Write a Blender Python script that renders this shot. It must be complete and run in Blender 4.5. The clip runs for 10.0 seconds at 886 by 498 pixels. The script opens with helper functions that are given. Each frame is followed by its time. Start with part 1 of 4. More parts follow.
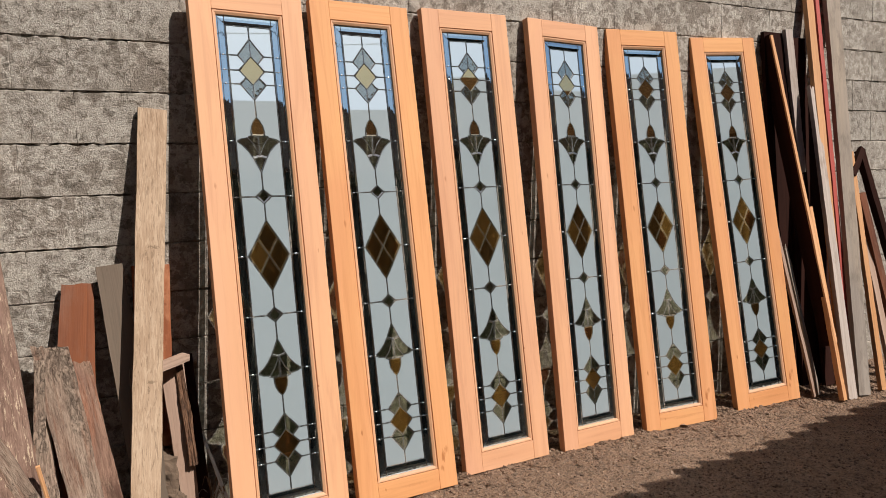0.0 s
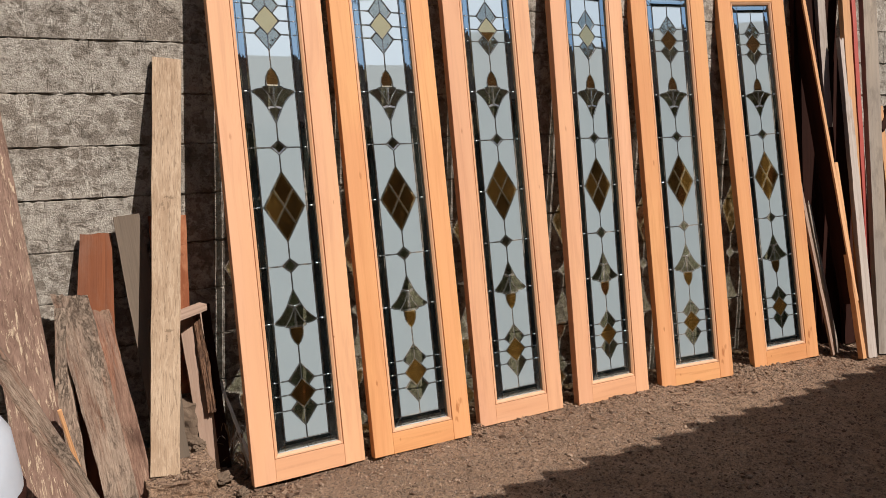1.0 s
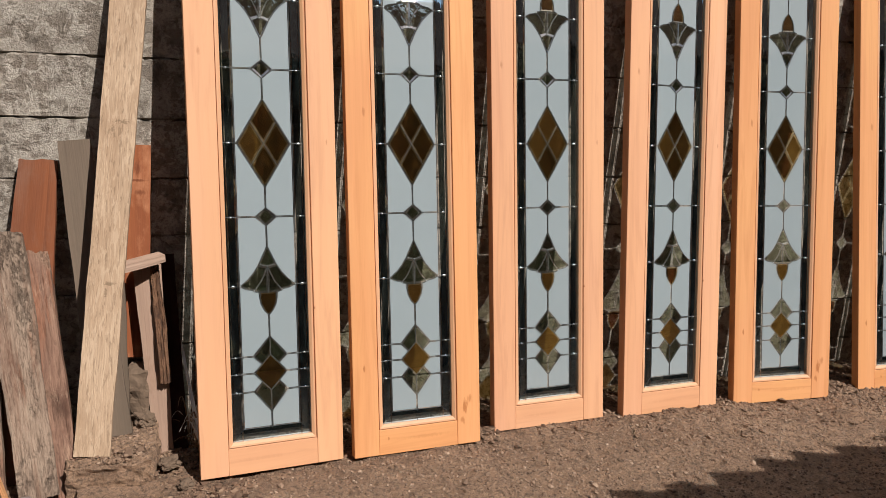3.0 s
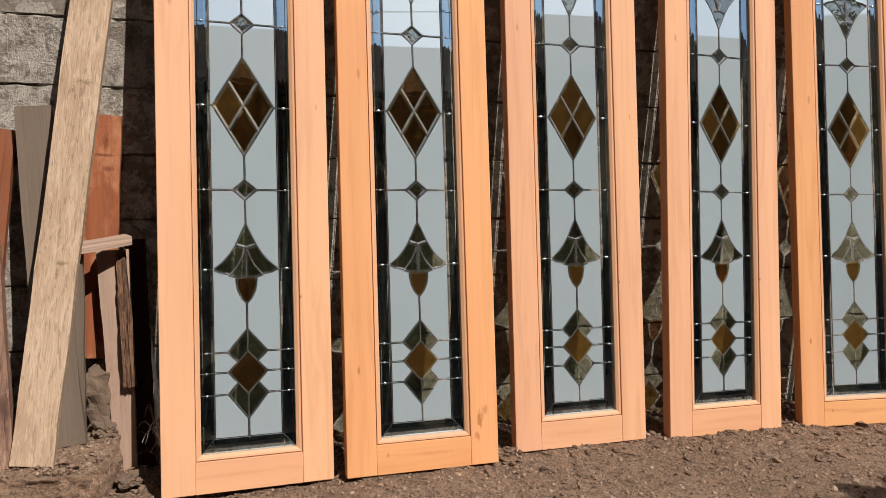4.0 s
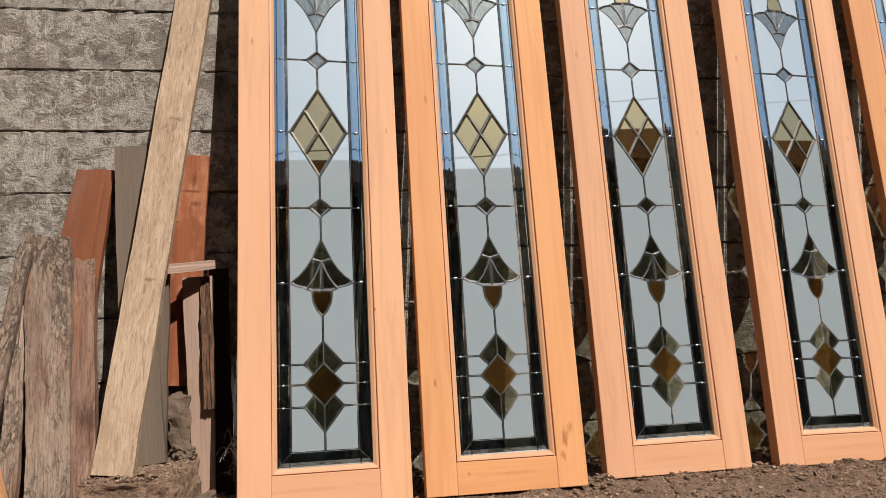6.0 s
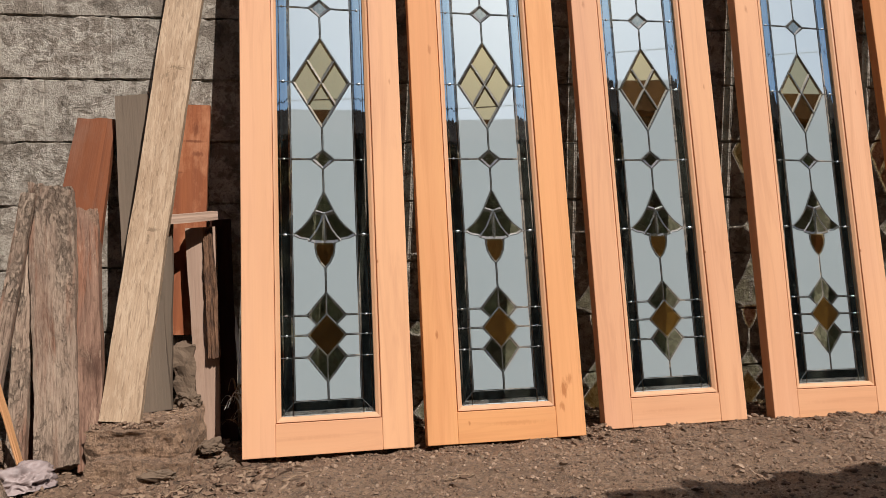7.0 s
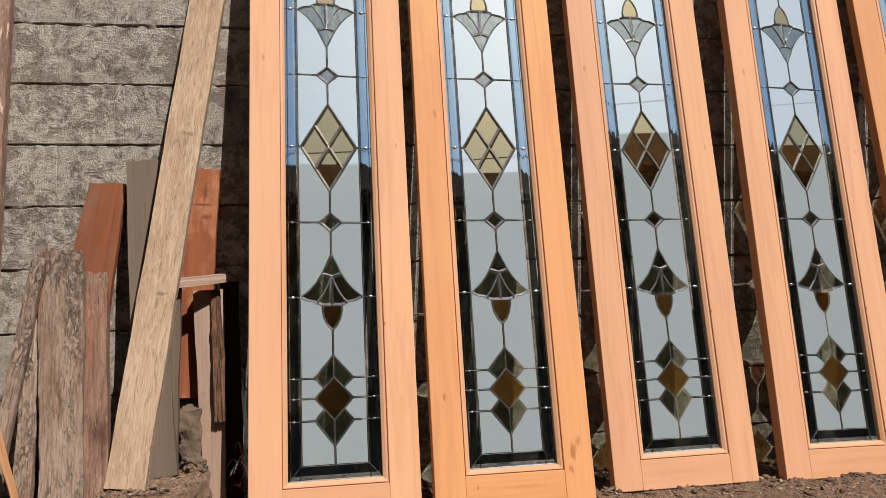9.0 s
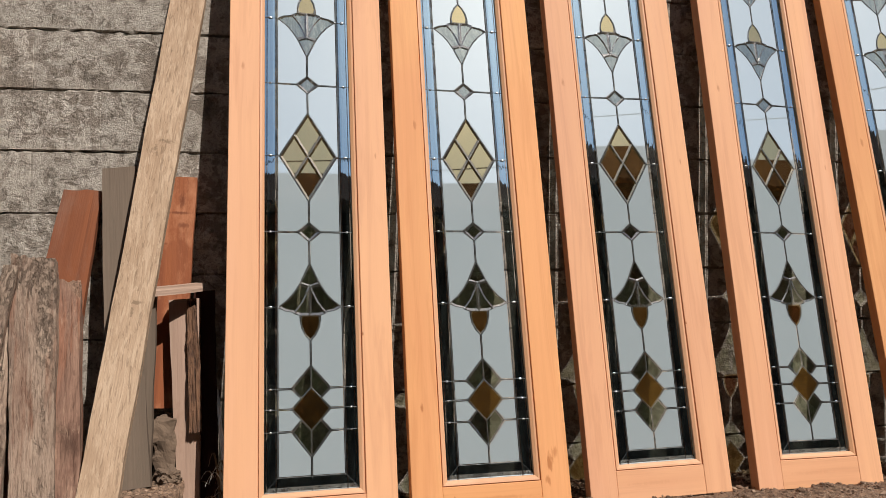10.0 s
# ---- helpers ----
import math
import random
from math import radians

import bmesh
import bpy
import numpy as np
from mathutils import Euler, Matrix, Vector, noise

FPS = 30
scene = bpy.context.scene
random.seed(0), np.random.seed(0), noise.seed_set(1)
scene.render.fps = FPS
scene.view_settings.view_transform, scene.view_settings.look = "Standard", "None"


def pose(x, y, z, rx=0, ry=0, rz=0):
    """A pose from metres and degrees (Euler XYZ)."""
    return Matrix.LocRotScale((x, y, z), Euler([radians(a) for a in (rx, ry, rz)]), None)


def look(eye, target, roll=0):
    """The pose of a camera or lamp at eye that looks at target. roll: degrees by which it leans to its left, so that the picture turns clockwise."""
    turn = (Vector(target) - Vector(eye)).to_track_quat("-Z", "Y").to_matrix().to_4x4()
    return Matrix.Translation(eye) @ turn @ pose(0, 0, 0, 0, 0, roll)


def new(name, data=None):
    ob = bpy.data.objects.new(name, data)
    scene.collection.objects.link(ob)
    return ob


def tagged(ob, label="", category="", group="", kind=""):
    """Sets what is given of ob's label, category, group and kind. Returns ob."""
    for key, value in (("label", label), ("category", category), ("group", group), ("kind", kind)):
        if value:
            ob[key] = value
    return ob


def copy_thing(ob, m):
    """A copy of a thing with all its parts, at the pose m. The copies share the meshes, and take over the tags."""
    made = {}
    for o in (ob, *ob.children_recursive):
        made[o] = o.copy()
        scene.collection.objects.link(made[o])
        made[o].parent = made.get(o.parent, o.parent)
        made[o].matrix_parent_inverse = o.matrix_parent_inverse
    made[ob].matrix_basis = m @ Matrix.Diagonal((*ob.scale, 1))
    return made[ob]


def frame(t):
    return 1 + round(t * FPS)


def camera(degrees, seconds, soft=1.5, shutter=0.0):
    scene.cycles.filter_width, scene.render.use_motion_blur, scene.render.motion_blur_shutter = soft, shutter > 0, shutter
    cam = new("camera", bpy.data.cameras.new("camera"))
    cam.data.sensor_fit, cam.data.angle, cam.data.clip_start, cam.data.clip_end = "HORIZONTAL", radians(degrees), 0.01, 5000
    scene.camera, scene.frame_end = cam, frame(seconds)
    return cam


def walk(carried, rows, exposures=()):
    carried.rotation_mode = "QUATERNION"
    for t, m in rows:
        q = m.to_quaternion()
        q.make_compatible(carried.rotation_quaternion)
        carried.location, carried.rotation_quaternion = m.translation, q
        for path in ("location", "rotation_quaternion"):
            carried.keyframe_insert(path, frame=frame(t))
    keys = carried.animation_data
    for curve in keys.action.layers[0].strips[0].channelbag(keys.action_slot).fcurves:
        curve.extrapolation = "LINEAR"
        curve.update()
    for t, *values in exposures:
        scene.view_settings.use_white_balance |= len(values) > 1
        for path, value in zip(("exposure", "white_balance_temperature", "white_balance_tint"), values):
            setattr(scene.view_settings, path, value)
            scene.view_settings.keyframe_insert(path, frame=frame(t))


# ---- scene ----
# ---------------------------------------------------------------- camera
cam = camera(61.32, 10.0, soft=0.6)
ROWS = [
    (0, 0.7174, -3.1421, 1.3054, -27.595, -5.017, -1.886),
    (0.5, 0.7233, -3.1668, 1.3015, -27.250, -5.936, -1.408),
    (1, 0.7401, -3.1452, 1.2759, -25.904, -8.078, -1.706),
    (1.5, 0.8174, -2.9963, 1.2749, -26.505, -8.161, -0.839),
    (2, 0.9388, -2.8489, 1.2446, -25.280, -9.056, -0.674),
    (2.5, 1.0797, -2.7596, 1.2265, -21.965, -9.756, 0.111),
    (3, 1.2644, -2.6859, 1.2140, -18.409, -11.625, 1.841),
    (3.2, 1.3055, -2.6498, 1.1767, -18.248, -12.481, 1.099),
    (4.3, 1.4967, -2.3814, 0.7618, -13.940, -1.807, 0.597),
    (4.5, 1.5058, -2.3789, 0.6817, -13.397, 0.782, 0.154),
    (5, 1.5136, -2.3944, 0.5955, -11.617, 1.597, -0.657),
    (5.5, 1.5041, -2.4377, 0.5434, -9.102, 5.044, -1.444),
    (6.8, 1.4906, -2.4387, 0.4726, -8.451, 2.342, -2.005),
    (7, 1.4891, -2.4405, 0.5050, -8.455, 1.142, -1.473),
    (7.5, 1.4745, -2.4599, 0.5389, -8.693, 4.993, -1.083),
    (8, 1.4750, -2.4608, 0.5431, -7.710, 5.365, -1.847),
    (8.5, 1.4751, -2.4578, 0.5385, -7.867, 5.270, -1.915),
    (9, 1.4772, -2.4546, 0.5383, -8.350, 4.972, -1.844),
    (9.5, 1.4783, -2.4543, 0.5461, -10.495, 5.670, -1.711),
    (10, 1.4646, -2.4582, 0.5406, -10.309, 5.673, -1.533),
]
walk(cam, [(t, pose(x, y, z, 90 + pitch, 0, yaw) @ pose(0, 0, 0, 0, 0, roll)) for t, x, y, z, yaw, pitch, roll in ROWS],
     exposures=[(0.0, 0.17), (3.0, 0.19), (4.5, 0.14), (7.0, 0.08), (10.0, 0.08)])

# ---------------------------------------------------------------- light
SUN = Vector((0.52, -1.0, 1.10)).normalized()
world = bpy.data.worlds.new("sky")
scene.world = world
world.use_nodes = True
wn = world.node_tree.nodes
wn.clear()
sky = wn.new("ShaderNodeTexSky")
sky.sky_type, sky.sun_disc = "NISHITA", False
sky.sun_elevation = math.asin(SUN.z)
sky.sun_rotation = math.atan2(SUN.x, SUN.y)
sky.dust_density, sky.air_density, sky.ozone_density = 1.3, 1.0, 1.6
back = wn.new("ShaderNodeBackground")
back.inputs["Strength"].default_value = 0.050
wout = wn.new("ShaderNodeOutputWorld")
world.node_tree.links.new(sky.outputs[0], back.inputs[0])
world.node_tree.links.new(back.outputs[0], wout.inputs[0])

sun_data = bpy.data.lights.new("sun", "SUN")
sun_data.energy, sun_data.angle, sun_data.color = 5.0, radians(0.32), (1.0, 0.95, 0.90)
sun = new("sun", sun_data)
sun.matrix_world = look(SUN * 30, (0, 0, 0))


# ---------------------------------------------------------------- materials
def material(name):
    m = bpy.data.materials.new(name)
    m.use_nodes = True
    m.node_tree.nodes.clear()
    return m


class Nodes:
    """A small helper that adds and joins shader nodes."""

    def __init__(self, m):
        self.t = m.node_tree

    def add(self, kind, ins=(), **props):
        n = self.t.nodes.new("ShaderNode" + kind)
        for k, v in props.items():
            setattr(n, k, v)
        for k, v in dict(ins).items():
            self.put(n.inputs[k], v)
        return n

    def put(self, socket, v):
        if isinstance(v, bpy.types.NodeSocket):
            self.t.links.new(v, socket)
        elif isinstance(v, bpy.types.Node):
            self.t.links.new(v.outputs[0], socket)
        else:
            socket.default_value = v

    def coords(self, scale=(1, 1, 1), shift=True):
        tc = self.add("TexCoord")
        v = tc.outputs["Object"]
        if shift:
            info = self.add("ObjectInfo")
            off = self.add("Math", {0: info.outputs["Random"], 1: 37.0}, operation="MULTIPLY")
            v = self.add("VectorMath", {0: v, 1: off.outputs[0]}, operation="ADD").outputs[0]
        return self.add("VectorMath", {0: v, 1: scale}, operation="MULTIPLY").outputs[0]

    def noise(self, vec, scale, detail=6.0, rough=0.6, distort=0.0):
        return self.add("TexNoise", {"Vector": vec, "Scale": scale, "Detail": detail, "Roughness": rough, "Distortion": distort}).outputs[0]

    def ramp(self, fac, stops):
        r = self.add("ValToRGB", {0: fac})
        e = r.color_ramp.elements
        while len(e) < len(stops):
            e.new(0.5)
        for el, (p, c) in zip(e, stops):
            el.position, el.color = p, (*c, 1) if len(c) == 3 else c
        return r.outputs[0]

    def grey(self, fac, lo, hi, a=0.0, b=1.0):
        return self.add("MapRange", {0: fac, 1: lo, 2: hi, 3: a, 4: b}).outputs[0]

    def mix(self, fac, a, b, blend="MIX"):
        n = self.add("Mix", data_type="RGBA", blend_type=blend)
        self.put(n.inputs[0], fac)
        self.put(n.inputs[6], a if not isinstance(a, tuple) else (*a, 1)[:4])
        self.put(n.inputs[7], b if not isinstance(b, tuple) else (*b, 1)[:4])
        return n.outputs[2]

    def bump(self, height, strength, distance):
        return self.add("Bump", {"Height": height, "Strength": strength, "Distance": distance}).outputs[0]

    def finish(self, color, rough, normal=None, **more):
        p = self.add("BsdfPrincipled", {"Base Color": color if not isinstance(color, tuple) else (*color, 1)[:4], "Roughness": rough})
        if normal is not None:
            self.put(p.inputs["Normal"], normal)
        for k, v in more.items():
            self.put(p.inputs[k.replace("_", " ")], v)
        self.out(p)
        return p

    def out(self, shader):
        o = self.add("OutputMaterial")
        self.put(o.inputs[0], shader)


def wood(name, light, dark, axis="z", rough=0.5, grain=0.35, stain=None, stain_amount=0.0, bump=0.25, value=0.12, wide=9.0, hue=0.0, knots=0.0, knot_scale=7.0, stretch=1.0, warm=None, marks=(), shine=0.3):
    """Sawn wood with the grain along one axis: wide figure, fine grain and, if given, weather stains."""
    m = material(name)
    n = Nodes(m)
    a, b = 0.06 * stretch, 0.02 * stretch
    long_ = {"x": (a, 1, 1), "y": (1, a, 1), "z": (1, 1, a)}[axis]
    fine_ = {"x": (b, 1, 1), "y": (1, b, 1), "z": (1, 1, b)}[axis]
    v1, v2 = n.coords(long_), n.coords(fine_)
    figure = n.noise(v1, wide, 4, 0.55, 0.6)
    fibre = n.noise(v2, 260, 5, 0.7)
    rings = n.noise(v2, 70, 3, 0.6, 0.3)
    c = n.ramp(figure, [(0.3, dark), (0.7, light)])
    c = n.mix(n.grey(rings, 0.45, 0.7, 0, grain), c, tuple(x * 0.55 for x in dark))
    c = n.mix(n.grey(fibre, 0.4, 0.75, 0, grain * 0.7), c, tuple(x * 0.62 for x in dark))
    if warm:
        big = n.noise(n.coords({"x": (0.3, 1, 1), "y": (1, 0.3, 1), "z": (1, 1, 0.3)}[axis]), 3.5, 3, 0.5, 0.4)
        c = n.mix(n.grey(big, 0.38, 0.62), c, n.mix(0.5, c, warm))
        flame = n.noise(v1, 22, 4, 0.6, 1.6)
        c = n.mix(n.grey(flame, 0.50, 0.68, 0, 0.5), c, tuple(x * 0.88 for x in dark))
    if stain:
        s = n.noise(n.coords((1, 1, 0.45) if axis == "z" else (0.45, 1, 1)), 13, 6, 0.7)
        c = n.mix(n.grey(s, 0.62 - 0.3 * stain_amount, 0.72, 0, 0.9), c, stain)
    if knots:
        kv = n.coords({"x": (0.45, 1, 1), "y": (1, 0.45, 1), "z": (1, 1, 0.45)}[axis])
        wob = n.add("VectorMath", {0: kv, 1: n.add("VectorMath", {0: n.add("TexNoise", {"Vector": kv, "Scale": 30.0}).outputs[1], 1: (0.02, 0.02, 0.02)}, operation="MULTIPLY").outputs[0]}, operation="ADD").outputs[0]
        vor = n.add("TexVoronoi", {"Vector": wob, "Scale": knot_scale}, distance="EUCLIDEAN")
        some = n.grey(n.add("SeparateColor", {0: vor.outputs[1]}).outputs[0], 0.50, 0.55)
        spot = n.add("Math", {0: n.grey(vor.outputs[0], 0.03, 0.075, knots, 0), 1: some}, operation="MULTIPLY").outputs[0]
        halo = n.add("Math", {0: n.grey(vor.outputs[0], 0.05, 0.22, knots * 0.4, 0), 1: some}, operation="MULTIPLY").outputs[0]
        c = n.mix(halo, c, tuple(x * 0.7 for x in dark))
        c = n.mix(spot, c, tuple(x * 0.30 for x in dark))
    for x, z, rx, rz, deep in marks:
        # a knot or scorched patch at x, z on the face, with a ragged rim
        raw = n.coords((1, 1, 1), shift=False)
        rel = n.add("VectorMath", {0: n.add("VectorMath", {0: raw, 1: (-x, 0, -z)}, operation="ADD").outputs[0], 1: (1 / rx, 0, 1 / rz)}, operation="MULTIPLY").outputs[0]
        dist = n.add("VectorMath", {0: rel}, operation="LENGTH").outputs["Value"]
        edge = n.add("Math", {0: dist, 1: n.grey(n.noise(n.coords((1, 1, 0.25), False), 120, 4, 0.7), 0.3, 0.7, -0.5, 0.5)}, operation="ADD").outputs[0]
        c = n.mix(n.grey(edge, 0.35, 1.0, deep, 0), c, (dark[0] * 0.55, dark[1] * 0.42, dark[2] * 0.3))
    info = n.add("ObjectInfo")
    val = n.grey(info.outputs["Random"], 0, 1, 1 - value, 1 + value)
    hs = n.add("HueSaturation", {"Color": c, "Value": val, "Hue": n.grey(info.outputs["Random"], 0, 1, 0.5 - hue, 0.5 + hue)})
    both = n.add("Math", {0: fibre, 1: rings}, operation="ADD").outputs[0]
    n.finish(hs.outputs[0], n.grey(figure, 0.3, 0.7, rough - 0.08, rough + 0.1), n.bump(both, bump, 0.004), Specular_IOR_Level=shine)
    return m


PINK = dict(rough=0.66, grain=0.07, bump=0.06, value=0.03, hue=0.0015, wide=7.0, knots=0.6, knot_scale=5.0, warm=(0.72, 0.39, 0.20))
GOLD = dict(rough=0.66, grain=0.09, bump=0.06, value=0.03, hue=0.0015, wide=8.0, knots=0.7, knot_scale=5.0, warm=(0.73, 0.38, 0.15))
DOOR_WOOD = wood("oiled pine, upright", (0.69, 0.374, 0.222), (0.60, 0.296, 0.162), "z", marks=[(0.146, 0.52, 0.003, 0.006, 0.9), (-0.19, 1.33, 0.006, 0.016, 0.5), (0.20, 1.06, 0.004, 0.012, 0.45)], **PINK)
DOOR_RAIL = wood("oiled pine, level", (0.69, 0.374, 0.216), (0.59, 0.288, 0.150), "x", marks=[(-0.03, 0.045, 0.08, 0.006, 0.12)], **PINK)
YELLOW_WOOD = wood("yellow-orange pine, upright", (0.71, 0.345, 0.156), (0.61, 0.262, 0.102), "z", marks=[(0.172, 0.135, 0.013, 0.030, 0.75), (0.165, 0.085, 0.010, 0.016, 0.6), (0.19, 0.16, 0.012, 0.02, 0.5), (-0.19, 0.30, 0.005, 0.014, 0.7), (-0.17, 1.16, 0.006, 0.02, 0.5)], **GOLD)
YELLOW_RAIL = wood("yellow-orange pine, level", (0.71, 0.345, 0.153), (0.60, 0.252, 0.096), "x", marks=[(-0.11, 0.055, 0.004, 0.007, 0.6), (0.03, 0.048, 0.09, 0.007, 0.2)], **GOLD)
BEAD_WOOD = wood("pale bead pine", (0.66, 0.37, 0.215), (0.56, 0.29, 0.15), "z", 0.5, 0.06, bump=0.05, value=0.04)
REDDISH = wood("red-brown board", (0.205, 0.066, 0.027), (0.080, 0.027, 0.015), "z", 0.75, 0.3, (0.19, 0.09, 0.055), 0.55, 0.25, wide=16.0, knots=0.5, knot_scale=4.0, warm=(0.30, 0.092, 0.030))
RUSSET = wood("bright orange-red board", (0.33, 0.108, 0.042), (0.20, 0.058, 0.023), "z", 0.75, 0.25, (0.46, 0.20, 0.10), 0.40, 0.2, wide=11.0, warm=(0.40, 0.135, 0.048),
              marks=[(0.02, 0.60, 0.045, 0.006, 0.75), (0.03, 0.64, 0.012, 0.03, 0.7), (-0.03, 0.50, 0.035, 0.005, 0.6), (0.035, 0.56, 0.02, 0.01, 0.6)])
GREENISH = wood("grey-green weathered board", (0.178, 0.132, 0.096), (0.120, 0.088, 0.063), "z", 0.85, 0.25, (0.115, 0.09, 0.065), 0.35, 0.25, wide=5.0)
PALE = wood("pale grey plank", (0.46, 0.32, 0.24), (0.36, 0.235, 0.17), "z", 0.78, 0.25, (0.29, 0.18, 0.12), 0.2, 0.25)
WHITISH = wood("whitish weathered plank", (0.60, 0.51, 0.445), (0.42, 0.335, 0.28), "z", 0.8, 0.3, (0.30, 0.22, 0.17), 0.3, 0.3)
ORANGE = wood("fresh orange plank", (0.70, 0.38, 0.19), (0.52, 0.245, 0.10), "z", 0.6, 0.25, bump=0.25)
# near black: the shade among the stacked planks is put into this colour
DARK = wood("red-brown plank darkened for shade", (0.040, 0.0150, 0.0105), (0.020, 0.0080, 0.0058), "z", 0.85, 0.4, bump=0.3, shine=0.06)
GREYW = wood("grey-brown weathered plank", (0.36, 0.305, 0.255), (0.245, 0.20, 0.165), "z", 0.85, 0.3, (0.17, 0.135, 0.105), 0.35, 0.35, warm=(0.40, 0.31, 0.22))
REDP = wood("red painted plank", (0.50, 0.10, 0.075), (0.40, 0.075, 0.06), "z", 0.55, 0.15, (0.30, 0.10, 0.07), 0.1, 0.2)


def worn(name, base, dark, light, dash=0.5, flake=0.5, flow=0.4, size=60, bump=0.8, cover=0.52, blotch=6.0, eaten=0.0, russet=None, marks=()):
    """Weathered wood: uneven tone, short dark dashes along the grain, pale flakes with a hard edge."""
    m = material(name)
    n = Nodes(m)
    v, w = n.coords((1, 1, flow)), n.coords((1, 1, 0.16))
    c = n.ramp(n.noise(n.coords((1, 1, 0.4)), blotch, 6, 0.7, 0.8), [(0.32, dark), (0.55, base), (0.72, tuple(0.6 * a + 0.4 * b for a, b in zip(base, light)))])
    flakes = n.noise(v, size, 6, 0.72, 1.0)
    dashes = n.noise(w, 130, 4, 0.65, 0.5)
    fine = n.noise(n.coords((1, 1, 0.05)), 300, 3, 0.6)
    c = n.mix(n.grey(fine, 0.45, 0.7, 0, 0.4), c, tuple(x * 0.6 for x in dark))
    c = n.mix(n.grey(flakes, cover, cover + 0.05, 0, flake), c, light)
    c = n.mix(n.grey(dashes, 0.56, 0.62, 0, dash), c, tuple(x * 0.5 for x in dark))
    pits = 0.0
    if russet:
        c = n.mix(n.grey(n.noise(n.coords((1, 1, 0.07)), 26, 4, 0.6, 0.5), 0.52, 0.64, 0, 0.75), c, russet)
    if eaten:
        # worm-eaten patches: a coarse mask filled with small dark pits and pale crumbs
        zone = n.grey(n.noise(n.coords((1, 1, 0.4)), 8, 4, 0.6, 0.6), 0.49, 0.58)
        hole = n.grey(n.noise(n.coords((1, 1, 0.5)), 110, 5, 0.75, 0.8), 0.47, 0.62)
        pits = n.add("Math", {0: zone, 1: hole}, operation="MULTIPLY").outputs[0]
        c = n.mix(n.grey(zone, 0, 1, 0, 0.30), c, light)
        c = n.mix(n.add("Math", {0: pits, 1: eaten}, operation="MULTIPLY").outputs[0], c, tuple(x * 0.35 for x in dark))
    for mx, mz, rx, rz in marks:
        raw = n.coords((1, 1, 1), shift=False)
        rel = n.add("VectorMath", {0: n.add("VectorMath", {0: raw, 1: (-mx, 0, -mz)}, operation="ADD").outputs[0], 1: (1 / rx, 0, 1 / rz)}, operation="MULTIPLY").outputs[0]
        dist = n.add("VectorMath", {0: rel}, operation="LENGTH").outputs["Value"]
        rim = n.add("Math", {0: dist, 1: n.grey(n.noise(n.coords((0.5, 1, 1), False), 150, 4, 0.7), 0.3, 0.7, -0.7, 0.7)}, operation="ADD").outputs[0]
        c = n.mix(n.grey(rim, 0.3, 0.9, 0.6, 0), c, tuple(x * 0.4 for x in dark))
    kv = n.coords((1, 1, 0.55))
    cell = n.add("TexVoronoi", {"Vector": kv, "Scale": 4.6}, distance="EUCLIDEAN").outputs[0]
    c = n.mix(n.grey(n.add("Math", {0: cell, 1: n.grey(fine, 0.3, 0.7, 0, 0.12)}, operation="ADD").outputs[0], 0.10, 0.2, 0.75, 0), c, tuple(x * 0.5 for x in dark))
    val = n.grey(n.add("ObjectInfo").outputs["Random"], 0, 1, 0.9, 1.1)
    c = n.add("HueSaturation", {"Color": c, "Value": val}).outputs[0]
    h = n.add("Math", {0: flakes, 1: dashes}, operation="SUBTRACT").outputs[0]
    h = n.add("Math", {0: h, 1: pits}, operation="SUBTRACT").outputs[0]
    n.finish(c, 0.88, n.bump(h, bump, 0.006), Specular_IOR_Level=0.2)
    return m


CHALKY = worn("chalky white wood", (0.80, 0.76, 0.70), (0.66, 0.60, 0.52), (0.88, 0.85, 0.80), 0.3, 0.4, 0.22, 70, 0.4)
BLEACHED = worn("sun-bleached board", (0.43, 0.305, 0.205), (0.33, 0.22, 0.14), (0.52, 0.39, 0.275), 0.5, 0.45, 0.16, 80, 0.4, marks=[(0.012, 1.02, 0.024, 0.010), (-0.014, 0.995, 0.006, 0.02), (0.012, 0.52, 0.022, 0.008), (0.002, 0.49, 0.005, 0.02), (-0.02, 1.33, 0.004, 0.014)])
ROTTEN = worn("rotten grey-brown timber", (0.330, 0.238, 0.176), (0.165, 0.104, 0.076), (0.48, 0.37, 0.275), 0.5, 0.30, 0.22, 44, 1.0, 0.56, 9.0, 0.55, (0.215, 0.105, 0.066))
RUSTY = worn("split reddish timber", (0.255, 0.150, 0.105), (0.125, 0.066, 0.046), (0.42, 0.29, 0.20), 0.4, 0.35, 0.22, 45, 0.7, 0.57, 9.0, 0.35, (0.27, 0.105, 0.055))
FLAKED = worn("plank with flaking brown paint", (0.25, 0.155, 0.115), (0.17, 0.10, 0.072), (0.60, 0.46, 0.32), 0.4, 0.75, 0.13, 95, 0.6, 0.565)


def bark_material():
    m = material("bark")
    n = Nodes(m)
    v = n.coords((1, 1, 0.3))
    a = n.noise(v, 55, 6, 0.75)
    c = n.ramp(a, [(0.3, (0.035, 0.018, 0.012)), (0.55, (0.17, 0.085, 0.045)), (0.8, (0.30, 0.17, 0.10))])
    n.finish(c, 0.95, n.bump(a, 1.0, 0.012))
    return m


BARK = bark_material()


